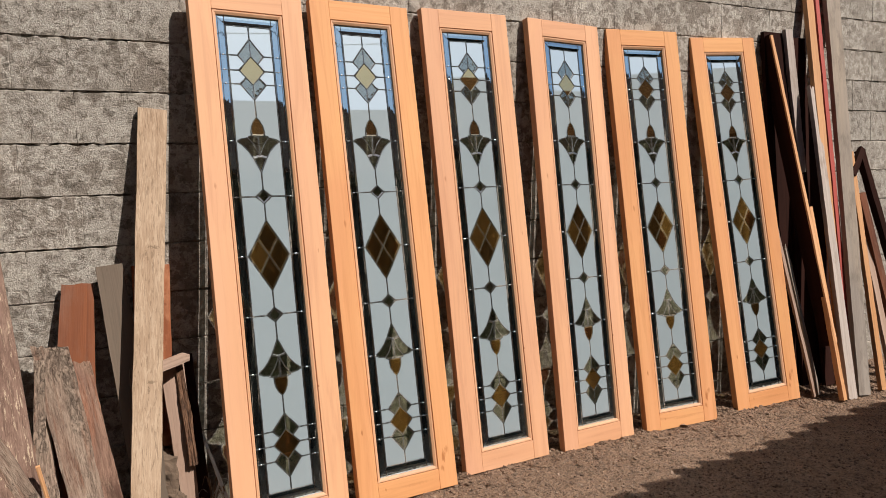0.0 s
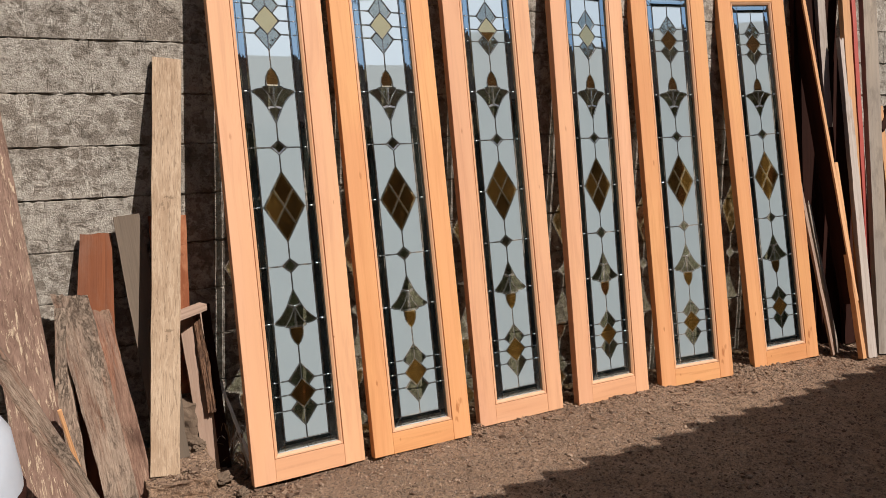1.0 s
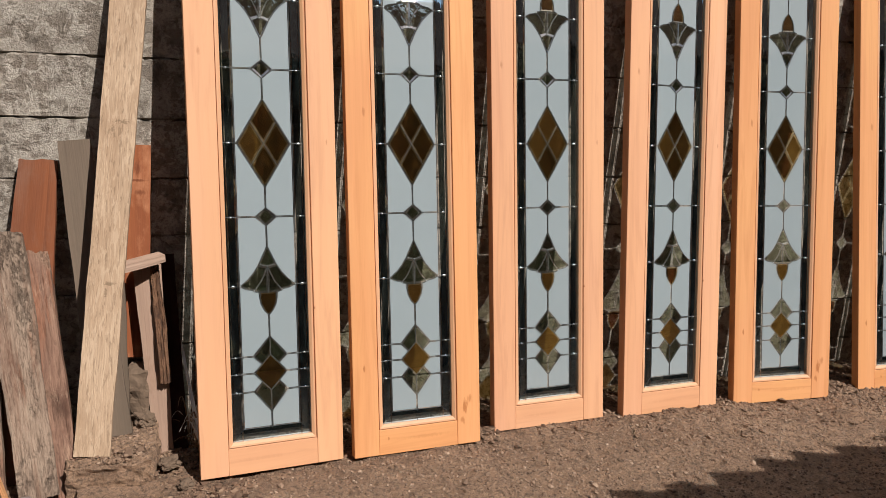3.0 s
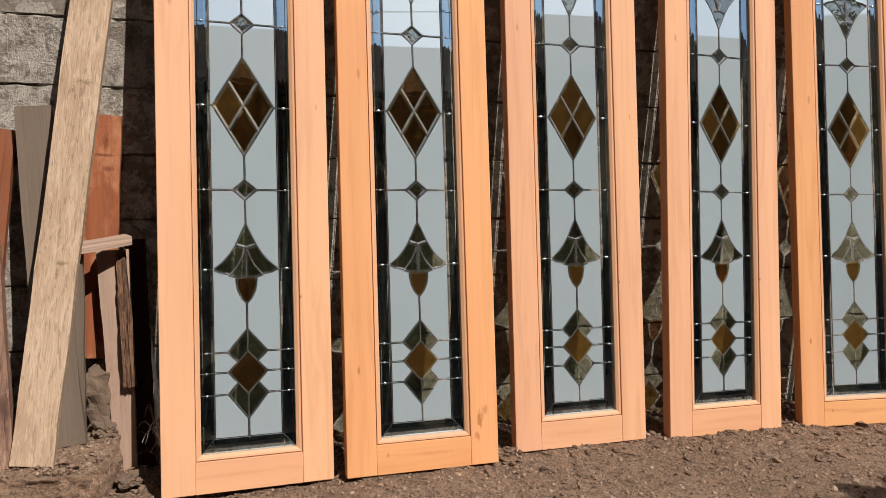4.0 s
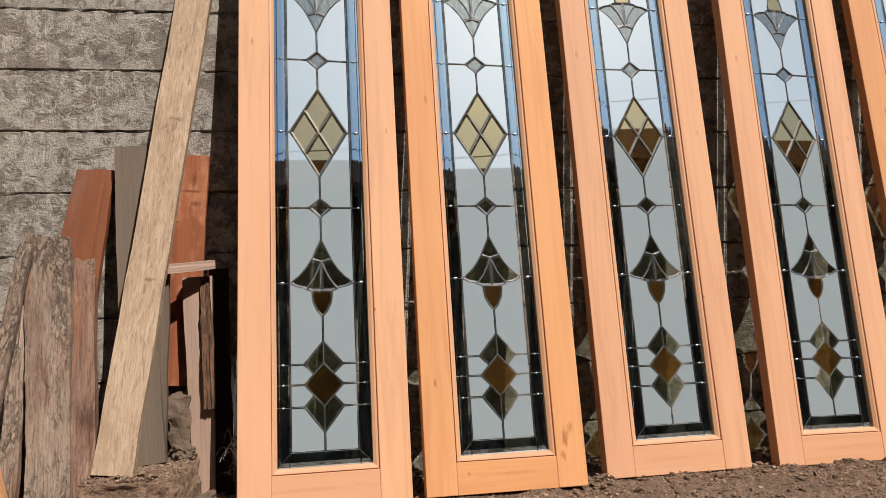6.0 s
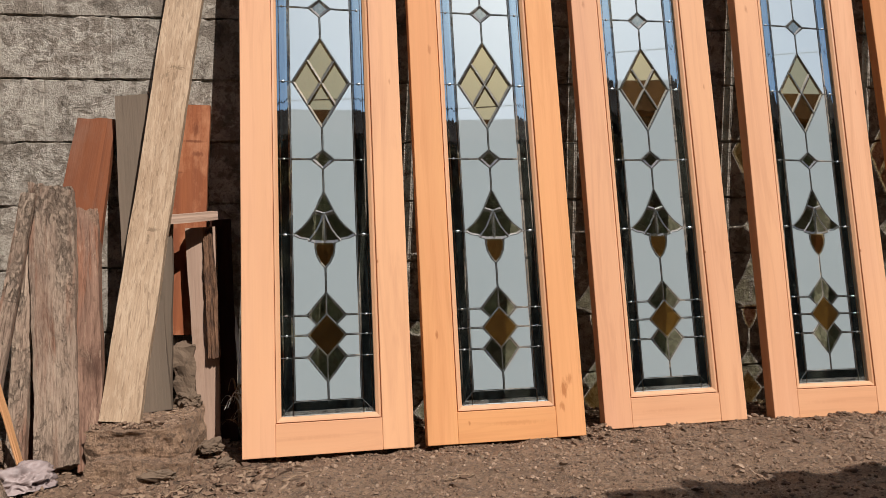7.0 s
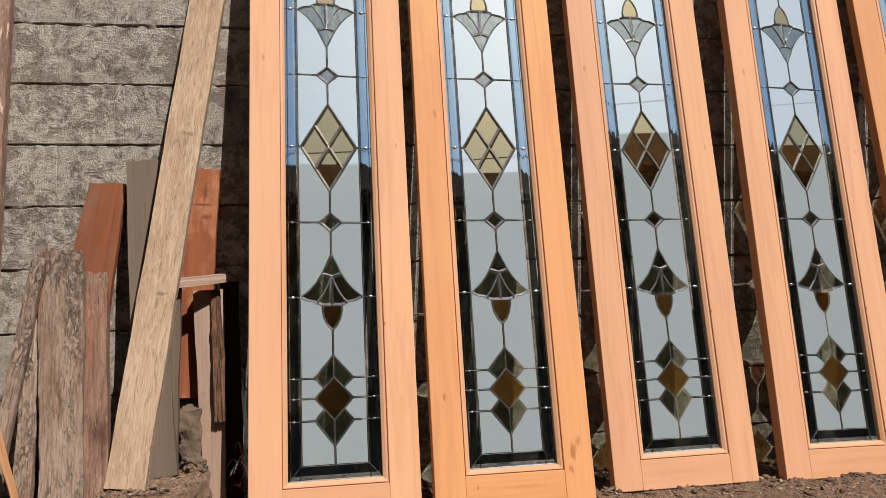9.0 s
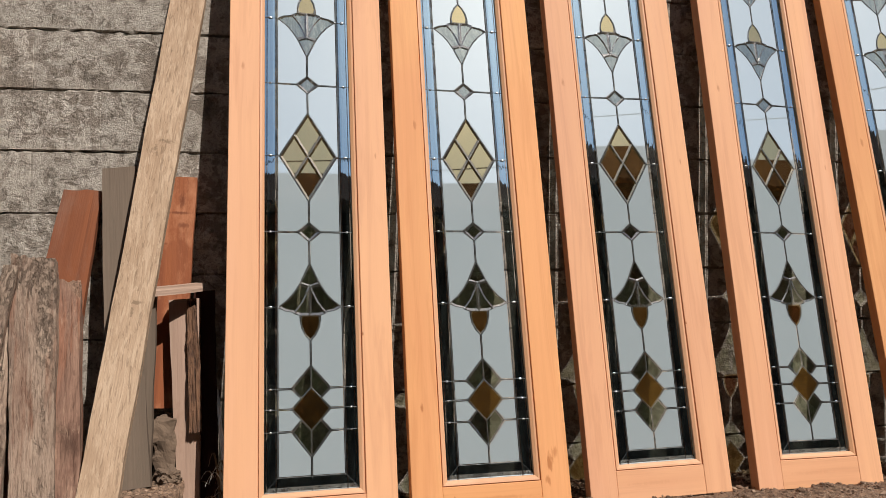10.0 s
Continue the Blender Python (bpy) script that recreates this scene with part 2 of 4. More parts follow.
def block_material():
    m = material("weathered concrete block")
    n = Nodes(m)
    pos = n.add("NewGeometry").outputs["Position"]
    rnd_ = n.add("ObjectInfo").outputs["Random"]
    east = n.grey(n.add("SeparateXYZ", {0: pos}).outputs[0], 4.5, 5.5, 1.0, 0.6)
    mid = n.noise(pos, 24, 9, 0.75)
    fine = n.noise(pos, 120, 5, 0.75)
    broad = n.noise(pos, 3.0, 3, 0.5)
    lichen = n.noise(pos, 17.0, 7, 0.64, 0.6)
    lichen = n.add("Math", {0: lichen, 1: n.grey(broad, 0.3, 0.7, -0.10, 0.10)}, operation="ADD").outputs[0]
    lichen = n.add("Math", {0: lichen, 1: n.grey(rnd_, 0, 1, -0.07, 0.07)}, operation="ADD").outputs[0]
    c = n.ramp(n.noise(pos, 2.6, 6, 0.65), [(0.33, (0.50, 0.425, 0.345)), (0.6, (0.66, 0.58, 0.48)), (0.75, (0.76, 0.68, 0.58))])
    dirt = n.add("Math", {0: n.grey(lichen, 0.46, 0.52, 0, 0.66), 1: east}, operation="MULTIPLY").outputs[0]
    c = n.mix(dirt, c, (0.225, 0.172, 0.128))
    # bared pale crusts with a hard edge
    zone = n.grey(n.noise(pos, 3.4, 4, 0.55), 0.43, 0.51)
    flakes = n.grey(n.noise(pos, 26.0, 8, 0.70, 0.6), 0.50, 0.535, 0, 0.75)
    c = n.mix(n.add("Math", {0: zone, 1: flakes}, operation="MULTIPLY").outputs[0], c, (0.74, 0.655, 0.55))
    # dark tufts of moss, coarser than the grain
    moss = n.add("Math", {0: n.grey(n.noise(pos, 24.0, 8, 0.66, 0.6), 0.56, 0.61, 0, 0.6), 1: east}, operation="MULTIPLY").outputs[0]
    c = n.mix(moss, c, (0.115, 0.09, 0.068))
    c = n.mix(n.grey(mid, 0.50, 0.58, 0, 0.42), c, (0.22, 0.168, 0.124))
    c = n.mix(n.grey(fine, 0.51, 0.58, 0, 0.36), c, (0.115, 0.088, 0.062))
    hs = n.add("HueSaturation", {"Color": c, "Value": n.grey(rnd_, 0, 1, 0.65, 0.83), "Saturation": 0.95})
    h = n.add("Math", {0: fine, 1: n.add("Math", {0: mid, 1: n.grey(lichen, 0.45, 0.54, 0.3, 0)}, operation="ADD").outputs[0]}, operation="ADD").outputs[0]
    n.finish(hs.outputs[0], 0.95, n.bump(h, 0.8, 0.010))
    return m


BLOCK = block_material()


def mortar_material():
    m = material("old mortar")
    n = Nodes(m)
    pos = n.add("NewGeometry").outputs["Position"]
    a = n.noise(pos, 30, 8, 0.75)
    n.finish(n.ramp(a, [(0.3, (0.16, 0.125, 0.095)), (0.7, (0.34, 0.28, 0.22))]), 0.97, n.bump(a, 1.0, 0.01))
    return m


MORTAR = mortar_material()


def soil_material(name="dry soil", k=1.10):
    m = material(name)
    n = Nodes(m)
    pos = n.add("NewGeometry").outputs["Position"]
    a, b, f = n.noise(pos, 2.6, 6, 0.62), n.noise(pos, 18, 8, 0.74), n.noise(pos, 140, 5, 0.8)
    grit = n.noise(pos, 62, 6, 0.75)
    c = n.ramp(a, [(0.3, (0.33 * k, 0.196 * k, 0.118 * k)), (0.7, (0.48 * k, 0.305 * k, 0.195 * k))])
    c = n.mix(n.grey(b, 0.44, 0.66, 0, 0.75), c, (0.185 * k, 0.112 * k, 0.072 * k))
    c = n.mix(n.grey(f, 0.52, 0.62, 0, 0.6), c, (0.58 * k, 0.40 * k, 0.275 * k))
    c = n.mix(n.grey(grit, 0.50, 0.6, 0, 0.75), c, (0.12 * k, 0.078 * k, 0.052 * k))
    h = n.add("Math", {0: n.add("Math", {0: b, 1: f}, operation="ADD").outputs[0], 1: grit}, operation="ADD").outputs[0]
    n.finish(c, 0.97, n.bump(h, 1.0, 0.024))
    return m


SOIL = soil_material()


def speckle_material(name, stops, scale=30, rough=0.9, bump=0.5):
    m = material(name)
    n = Nodes(m)
    isl = n.add("NewGeometry")
    a = n.noise(n.coords(), scale, 5, 0.7)
    c = n.ramp(isl.outputs["Random Per Island"], stops)
    c = n.mix(n.grey(a, 0.35, 0.75, 0, 0.5), c, tuple(x * 0.6 for x in stops[0][1]))
    n.finish(c, rough, n.bump(a, bump, 0.003))
    return m


PEBBLE = speckle_material("pebbles and clods", [(0.0, (0.13, 0.078, 0.049)), (0.7, (0.27, 0.172, 0.112)), (1.0, (0.40, 0.28, 0.195))])
LITTER = speckle_material("dry leaf litter", [(0.0, (0.15, 0.09, 0.055)), (0.6, (0.30, 0.20, 0.125)), (1.0, (0.44, 0.34, 0.24))], 60)
EARTH = soil_material("crumbled concrete and earth", 1.35)
RUBBLE = speckle_material("brown rubble", [(0.0, (0.155, 0.105, 0.07)), (1.0, (0.155, 0.105, 0.07))], 40, 0.95, 1.0)


def plain(name, color, rough, metal=0.0, var=0.15, scale=12.0, bump=0.1, shine=0.5):
    m = material(name)
    n = Nodes(m)
    a = n.noise(n.coords(), scale, 6, 0.65)
    c = n.mix(n.grey(a, 0.35, 0.7, 0, 1), color, tuple(x * (1 - var * 2) for x in color))
    n.finish(c, n.grey(a, 0.3, 0.7, max(rough - 0.1, 0.02), min(rough + 0.1, 1)), n.bump(a, bump, 0.003), Metallic=metal, Specular_IOR_Level=shine)
    return m


PLASTER = plain("shaded house wall", (0.05, 0.04, 0.032), 0.9, 0, 0.2, 3)
TILE = plain("old clay roof tile", (0.10, 0.06, 0.045), 0.95, 0, 0.3, 9, 0.05, shine=0.0)
SOFFIT = plain("dark soffit boards", (0.03, 0.024, 0.02), 0.8, 0, 0.2, 6)
CABLE = plain("black cable", (0.02, 0.02, 0.02), 0.6)
PLASTIC = plain("grey-white plastic", (0.50, 0.53, 0.58), 0.4, 0, 0.06, 5, 0.03)
RAG = plain("dusty pale plastic film", (0.36, 0.28, 0.265), 0.6, 0, 0.25, 22, 0.3)
LEAD = plain("dull lead came", (0.12, 0.13, 0.13), 0.45, 0.6, 0.2, 60, 0.2)
GLINT = plain("bright metal for bevel edge glints", (0.30, 0.31, 0.30), 0.35, 0.8, 0.2, 60, 0.2)
SOLDER = plain("bright solder", (0.60, 0.62, 0.63), 0.30, 1.0, 0.1, 60, 0.1)


def cut_glass(name, tint, body, mirror=0.4, gloss=(1, 1, 1), ripple=0.0, scale=60.0, stretch=0.35, lo=0.0, hi=0.5, light_streaks=0.0, split=0.0, deep=None, clear_lines=()):
    """Bevelled or coloured glass: tinted see-through, some body colour piece by piece, clear reflections on its facets."""
    m = material(name)
    n = Nodes(m)
    vec = n.coords((1, 1, stretch))
    wav = n.noise(vec, scale, 3, 0.5)
    rnd_ = n.add("ObjectInfo").outputs["Random"]
    kind = n.grey(rnd_, split, split + 0.08) if split else rnd_
    share = n.grey(kind, 0, 1, lo, hi)
    # noise streaks of body colour imitate light refracted in the glass
    if light_streaks:
        share = n.add("Math", {0: share, 1: n.grey(n.noise(vec, scale * 0.8, 4, 0.65, 1.6), 0.5, 0.62, 0, light_streaks)}, operation="ADD").outputs[0]
    nor = n.bump(wav, ripple, 0.004)
    hue = n.mix(kind, deep, tint) if deep else (*tint, 1)
    base = n.add("MixShader", {0: share, 1: n.add("BsdfTransparent", {"Color": hue}), 2: n.add("BsdfPrincipled", {"Base Color": (*body, 1), "Roughness": 0.3, "Normal": nor})})
    s = n.add("MixShader", {0: mirror, 1: base, 2: n.add("BsdfGlossy", {"Color": (*gloss, 1), "Roughness": 0.015, "Normal": nor})})
    if clear_lines:
        # thin see-through lines, added along the bevels to throw sun lines on the wall
        u = n.add("Math", {0: n.add("SeparateXYZ", {0: n.coords((1, 1, 1), False)}).outputs[0]}, operation="ABSOLUTE").outputs[0]
        for at, half in clear_lines:
            d = n.add("Math", {0: n.add("Math", {0: u, 1: at}, operation="SUBTRACT").outputs[0]}, operation="ABSOLUTE").outputs[0]
            s = n.add("MixShader", {0: n.grey(d, half * 0.8, half, 0.80, 0), 1: s, 2: n.add("BsdfTransparent", {"Color": (1, 1, 1, 1)})})
    n.out(s)
    return m


def frosted_glass():
    """Frosted on its back: a pale diffuse body behind a smooth, clearly reflecting face."""
    m = material("frosted glass")
    n = Nodes(m)
    b = n.noise(n.coords(), 5, 3, 0.5)
    c = n.mix(n.grey(b, 0.3, 0.7, 0, 1), (0.82, 0.955, 1.0), (0.78, 0.915, 0.96))
    d = n.add("BsdfPrincipled", {"Base Color": c, "Roughness": 0.6})
    t = n.add("MixShader", {0: 0.24, 1: d, 2: n.add("BsdfTranslucent", {"Color": (0.74, 0.72, 0.64, 1)})})
    n.out(n.add("MixShader", {0: 0.60, 1: t, 2: n.add("BsdfGlossy", {"Color": (0.82, 0.94, 1.0, 1), "Roughness": 0.01})}))
    return m


FROST = frosted_glass()
STRIP = cut_glass("bevelled clear strip", (0.66, 0.76, 0.70), (0.13, 0.19, 0.18), 0.90, (0.56, 0.81, 1.0), 0.07, 60, 0.12, 0.0, 0.03, 0.36, clear_lines=[(0.0950, 0.0022), (0.1200, 0.0016)])
CLEAR = cut_glass("clear cut glass", (0.74, 0.80, 0.62), (0.20, 0.25, 0.12), 0.55, (0.85, 1.0, 0.97), 0.26, 60, 0.5, 0.0, 0.07, 0.10)
AMBER = cut_glass("amber cut glass", (0.80, 0.52, 0.12), (0.54, 0.26, 0.055), 0.78, (1.0, 0.90, 0.52), 0.0, 50, 0.6, 0.05, 0.22, 0.14, 0.5, (0.42, 0.13, 0.04))
# pale body colour on the rims stands in for light caught in the bevels
AMBER_RIM = cut_glass("amber bevel, pale for glints", (0.95, 0.80, 0.45), (0.70, 0.50, 0.20), 0.46, (0.96, 0.92, 0.74), 0.14, 70, 0.6, 0.03, 0.12)
CLEAR_RIM = cut_glass("clear bevel, pale for glints", (0.97, 1.0, 0.97), (0.45, 0.49, 0.42), 0.34, (1, 1, 1), 0.20, 40, 0.6, 0.02, 0.08, 0.10)
RIMS = {"amber cut glass": AMBER_RIM, "clear cut glass": CLEAR_RIM}


# ---------------------------------------------------------------- building helpers
def mesh_of(name, verts, faces, mat, smooth=False):
    me = bpy.data.meshes.new(name)
    me.from_pydata([tuple(v) for v in verts], [], faces)
    me.materials.append(mat)
    if smooth:
        me.polygons.foreach_set("use_smooth", [True] * len(me.polygons))
    me.validate()
    me.update()
    return me


def from_bm(name, bm, mat, smooth=False):
    me = bpy.data.meshes.new(name)
    bmesh.ops.recalc_face_normals(bm, faces=bm.faces)
    bm.to_mesh(me)
    bm.free()
    me.materials.append(mat)
    if smooth:
        me.polygons.foreach_set("use_smooth", [True] * len(me.polygons))
    return me


def part(name, data, parent, label=""):
    ob = new(name, data)
    ob.parent = parent
    return tagged(ob, label)


def box_bm(x0, x1, y0, y1, z0, z1, bevel=0.002):
    bm = bmesh.new()
    bmesh.ops.create_cube(bm, size=1.0)
    for v in bm.verts:
        v.co = Vector((x0 if v.co.x < 0 else x1, y0 if v.co.y < 0 else y1, z0 if v.co.z < 0 else z1))
    if bevel:
        bmesh.ops.bevel(bm, geom=bm.edges[:], offset=bevel, segments=2, profile=0.5, affect="EDGES")
    return bm


def rough_box(x0, x1, y0, y1, z0, z1, step, amount, seed):
    """A box with many faces whose surface is pushed about by noise."""
    bm = bmesh.new()
    bmesh.ops.create_cube(bm, size=1.0)
    dims = (x1 - x0, y1 - y0, z1 - z0)
    for v in bm.verts:
        v.co = Vector((x0 if v.co.x < 0 else x1, y0 if v.co.y < 0 else y1, z0 if v.co.z < 0 else z1))
    for axis in range(3):
        cuts = max(int(dims[axis] / step) - 1, 0)
        if cuts:
            es = [e for e in bm.edges if abs((e.verts[0].co - e.verts[1].co)[axis]) > 0.9 * dims[axis]]
            bmesh.ops.subdivide_edges(bm, edges=es, cuts=cuts, use_grid_fill=True)
    for v in bm.verts:
        p = v.co * 9 + Vector((seed * 3.1, seed, 0))
        v.co += Vector((noise.noise(p), noise.noise(p + Vector((7, 3, 1))), noise.noise(p + Vector((2, 9, 4))))) * amount
    return bm


def placed(b, t, facing=(1, 0, 0)):
    """A pose at b whose z axis points to t and whose x axis lies near the given way."""
    z = (Vector(t) - Vector(b)).normalized()
    x = Vector(facing)
    x = (x - z * x.dot(z)).normalized()
    y = z.cross(x)
    m = Matrix((x, y, z)).transposed().to_4x4()
    m.translation = Vector(b)
    return m


def plank(name, label, b, t, width, thick, mat, facing=(1, 0, 0), taper=1.0, wobble=0.002, top_cut=0.0, ragged=0.0, seed=1, cracks=0.0, group="scrap boards", category="board"):
    """A leaning board: b and t are the middles of its front face at foot and head."""
    length = (Vector(t) - Vector(b)).length
    rows = max(int(length / (0.014 if cracks else 0.05)), 6)
    cols = 16 if cracks else 5
    verts, faces = [], []
    rnd = random.Random(seed)
    for r in range(rows + 1):
        f = r / rows
        w = width * (1 + (taper - 1) * f) / 2
        for side, y in ((0, 0.0), (1, thick)):
            for c in range(cols + 1):
                u = -1 + 2 * c / cols
                p = Vector((seed * 5.3 + u * 2, f * length * 6, y * 10))
                e = noise.noise(p) * wobble
                edge = noise.noise(Vector((seed + u * 0.3, f * length * 9, 2.0))) * wobble * 1.4 if abs(u) == 1 else 0
                if cracks and side == 0:
                    g = noise.noise(Vector((seed * 3.7 + u * 1.8, f * length * 9.0, 1))) + 0.7 * noise.noise(Vector((seed + u * 4, f * length * 30, 4)))
                    e += cracks * (max(0.0, 0.45 - abs(g)) * 1.6 + 0.8 * noise.noise(Vector((u * 3, f * length * 12, seed))))
                    edge += cracks * 0.5 * noise.noise(Vector((seed, f * length * 40, u))) if abs(u) == 1 else 0
                z = f * length
                if r > rows - 4 and cracks:
                    z += ragged * 1.5 * noise.noise(Vector((seed * 9 + u * 2.5, 0, 7))) * (r - rows + 4) / 4
                if r == rows:
                    z += top_cut * u + ragged * rnd.uniform(-1, 1)
                if r == 0:
                    z += ragged * 0.3 * rnd.uniform(-1, 1)
                verts.append((u * w + edge, y + (e if side == 0 else -e), z))
    k = cols + 1
    idx = lambda r, s, c: (r * 2 + s) * k + c
    for r in range(rows):
        for c in range(cols):
            faces.append((idx(r, 0, c), idx(r, 0, c + 1), idx(r + 1, 0, c + 1), idx(r + 1, 0, c)))
            faces.append((idx(r, 1, c + 1), idx(r, 1, c), idx(r + 1, 1, c), idx(r + 1, 1, c + 1)))
        faces.append((idx(r, 1, 0), idx(r, 0, 0), idx(r + 1, 0, 0), idx(r + 1, 1, 0)))
        faces.append((idx(r, 0, cols), idx(r, 1, cols), idx(r + 1, 1, cols), idx(r + 1, 0, cols)))
    for c in range(cols):
        faces.append((idx(0, 1, c), idx(0, 1, c + 1), idx(0, 0, c + 1), idx(0, 0, c)))
        faces.append((idx(rows, 0, c), idx(rows, 0, c + 1), idx(rows, 1, c + 1), idx(rows, 1, c)))
    ob = new(name, mesh_of(name, verts, faces, mat))
    ob.matrix_world = placed(b, t, facing)
    return tagged(ob, label, category, group)


# ---------------------------------------------------------------- ground
def ground_height(x, y):
    h = 0.010 * noise.noise(Vector((x * 1.3, y * 1.3, 0))) + 0.012 * noise.noise(Vector((x * 6, y * 6, 3))) + 0.014 * noise.noise(Vector((x * 17, y * 17, 5)))
    near = max(0.0, 1 - abs(y + 0.12) / 0.25)
    h += 0.018 * near * (0.6 + noise.noise(Vector((x * 4, y * 4, 9))))
    return h - 0.006


def axis_steps(fine0, fine1, step, far):
    mid = list(np.arange(fine0, fine1 + 1e-6, step))
    out, d = [], step
    a, b = fine0, fine1
    left, right = [], []
    while b < far:
        d *= 1.45
        a, b = a - d, b + d
        left.append(a)
        right.append(b)
    return left[::-1] + mid + right


def build_ground():
    xs, ys = axis_steps(-0.6, 6.2, 0.022, 1500), axis_steps(-2.4, 0.2, 0.022, 1500)
    verts, faces = [], []
    for y in ys:
        for x in xs:
            inside = -1.5 < x < 7 and -4.2 < y < 1
            verts.append((x, y, ground_height(x, y) if inside else -0.006))
    k = len(xs)
    for j in range(len(ys) - 1):
        for i in range(k - 1):
            a = j * k + i
            faces.append((a, a + 1, a + 1 + k, a + k))
    ob = new("ground", mesh_of("ground", verts, faces, SOIL, True))
    tagged(ob, "dry brown trodden soil with dust and small stones", "ground", kind="structure")


build_ground()

def scatter(name, label, count, seed, make, mat, area, category, lift=0.0):
    """Many small things lying on the soil, joined into one mesh."""
    rnd = random.Random(seed)
    verts, faces = [], []
    for _ in range(count):
        x, y = area(rnd)
        vs, fs = make(rnd)
        z = lift + (ground_height(x, y) if lift == 0 else 0.008 * noise.noise(Vector((x * 30, y * 30, 0))))
        turn = Euler((rnd.uniform(-0.4, 0.4), rnd.uniform(-0.4, 0.4), rnd.uniform(0, 6.28))).to_matrix()
        base = len(verts)
        verts += [tuple(turn @ Vector(v) + Vector((x, y, z))) for v in vs]
        faces += [tuple(base + k for k in f) for f in fs]
    ob = new(name, mesh_of(name, verts, faces, mat))
    tagged(ob, label, category, kind="stuff")


def stone(rnd):
    r = 0.0025 + 0.0045 * rnd.random() ** 3 + (0.010 * rnd.random() if rnd.random() < 0.025 else 0)
    t = (1 + 5 ** 0.5) / 2
    vs = [(-1, t, 0), (1, t, 0), (-1, -t, 0), (1, -t, 0), (0, -1, t), (0, 1, t), (0, -1, -t), (0, 1, -t), (t, 0, -1), (t, 0, 1), (-t, 0, -1), (-t, 0, 1)]
    vs = [(x * r * rnd.uniform(0.35, 0.75), y * r * rnd.uniform(0.35, 0.75), z * r * rnd.uniform(0.25, 0.5) + r * 0.2) for x, y, z in vs]
    fs = [(0, 11, 5), (0, 5, 1), (0, 1, 7), (0, 7, 10), (0, 10, 11), (1, 5, 9), (5, 11, 4), (11, 10, 2), (10, 7, 6), (7, 1, 8), (3, 9, 4), (3, 4, 2), (3, 2, 6), (3, 6, 8), (3, 8, 9), (4, 9, 5), (2, 4, 11), (6, 2, 10), (8, 6, 7), (9, 8, 1)]
    return vs, fs


def leaf(rnd):
    a, b, h = rnd.uniform(0.004, 0.016), rnd.uniform(0.002, 0.005), rnd.uniform(0.001, 0.006)
    vs = [(-a, 0, h), (0, -b, 0), (a, 0, h * rnd.uniform(0.2, 1.4)), (0, b, h * 0.6), (0, 0, h * 1.3 + 0.001)]
    return vs, [(0, 1, 4), (1, 2, 4), (2, 3, 4), (3, 0, 4)]


def clod(rnd):
    vs, fs = stone(rnd)
    k = rnd.uniform(1.2, 2.8)
    return [(x * k, y * k, z * k * 0.7) for x, y, z in vs], fs


scatter("pebbles", "small brown pebbles and clods on the soil", 30000, 2, stone, PEBBLE, lambda r: (r.uniform(0.2, 5.6), -0.05 - 1.9 * r.random() ** 1.5), "pebbles")
scatter("leaf_litter", "dry leaves and wood chips along the wall foot", 1300, 3, leaf, LITTER, lambda r: (r.uniform(0.4, 5.4), -0.03 - 0.34 * r.random() ** 1.2 - (0.5 * r.random() if r.random() < 0.12 else 0)), "litter")
scatter("soil_clods", "crumbly brown soil clods along the door feet", 700, 12, clod, SOIL, lambda r: (r.uniform(0.85, 5.2), -0.30 - 0.30 * r.random() ** 1.8), "clods")


def big_leaf(rnd):
    a, b, h = rnd.uniform(0.005, 0.017), rnd.uniform(0.003, 0.007), rnd.uniform(0.002, 0.009)
    vs = [(-a, 0, h), (-a * 0.3, -b, 0.001), (a * 0.5, -b * 0.8, h * 0.5), (a, 0, h * rnd.uniform(0.4, 1.6)), (a * 0.4, b, 0.002), (-a * 0.4, b * 0.9, h * 0.7), (0, 0, h * 1.2 + 0.001)]
    return vs, [(i, (i + 1) % 6, 6) for i in range(6)]


LEAVES = speckle_material("curled dry leaves", [(0.0, (0.11, 0.062, 0.038)), (0.6, (0.20, 0.120, 0.076)), (1.0, (0.34, 0.235, 0.155))], 50)
scatter("dry_leaves", "curled dry brown leaves heaped beside a slab", 650, 8, big_leaf, LEAVES, lambda r: (0.80 + 0.62 * r.betavariate(2, 2.2), -0.72 + 0.55 * r.random()), "leaves")
scatter("dry_leaves", "curled dry leaves lying along the door feet", 110, 9, big_leaf, LEAVES, lambda r: (r.uniform(1.2, 4.8), -0.36 - 0.35 * r.random() ** 2), "leaves")
scatter("dry_leaves", "curled dry leaves and chips heaped behind the door feet", 1100, 14, big_leaf, LEAVES, lambda r: (r.uniform(1.15, 4.9), -0.02 - 0.30 * r.random()), "leaves")
scatter("stone_crumbs", "grey-brown crumbs and chips on a slab", 700, 10, stone, PEBBLE, lambda r: (r.uniform(0.88, 1.10), r.uniform(-0.45, -0.22)), "crumbs", lift=0.112)
# ---------------------------------------------------------------- block wall (core; its blocks come last)
COURSE, FIRST, BLOCK_LEN = 0.196, 0.125, 0.40
core_bm = box_bm(-2.4, 13.2, 0.016, 0.20, -0.15, FIRST + 15 * COURSE, 0)
wall = new("wall_north", from_bm("wall_core", core_bm, MORTAR))
tagged(wall, "weathered grey concrete block wall with open dark joints", "wall", kind="structure")

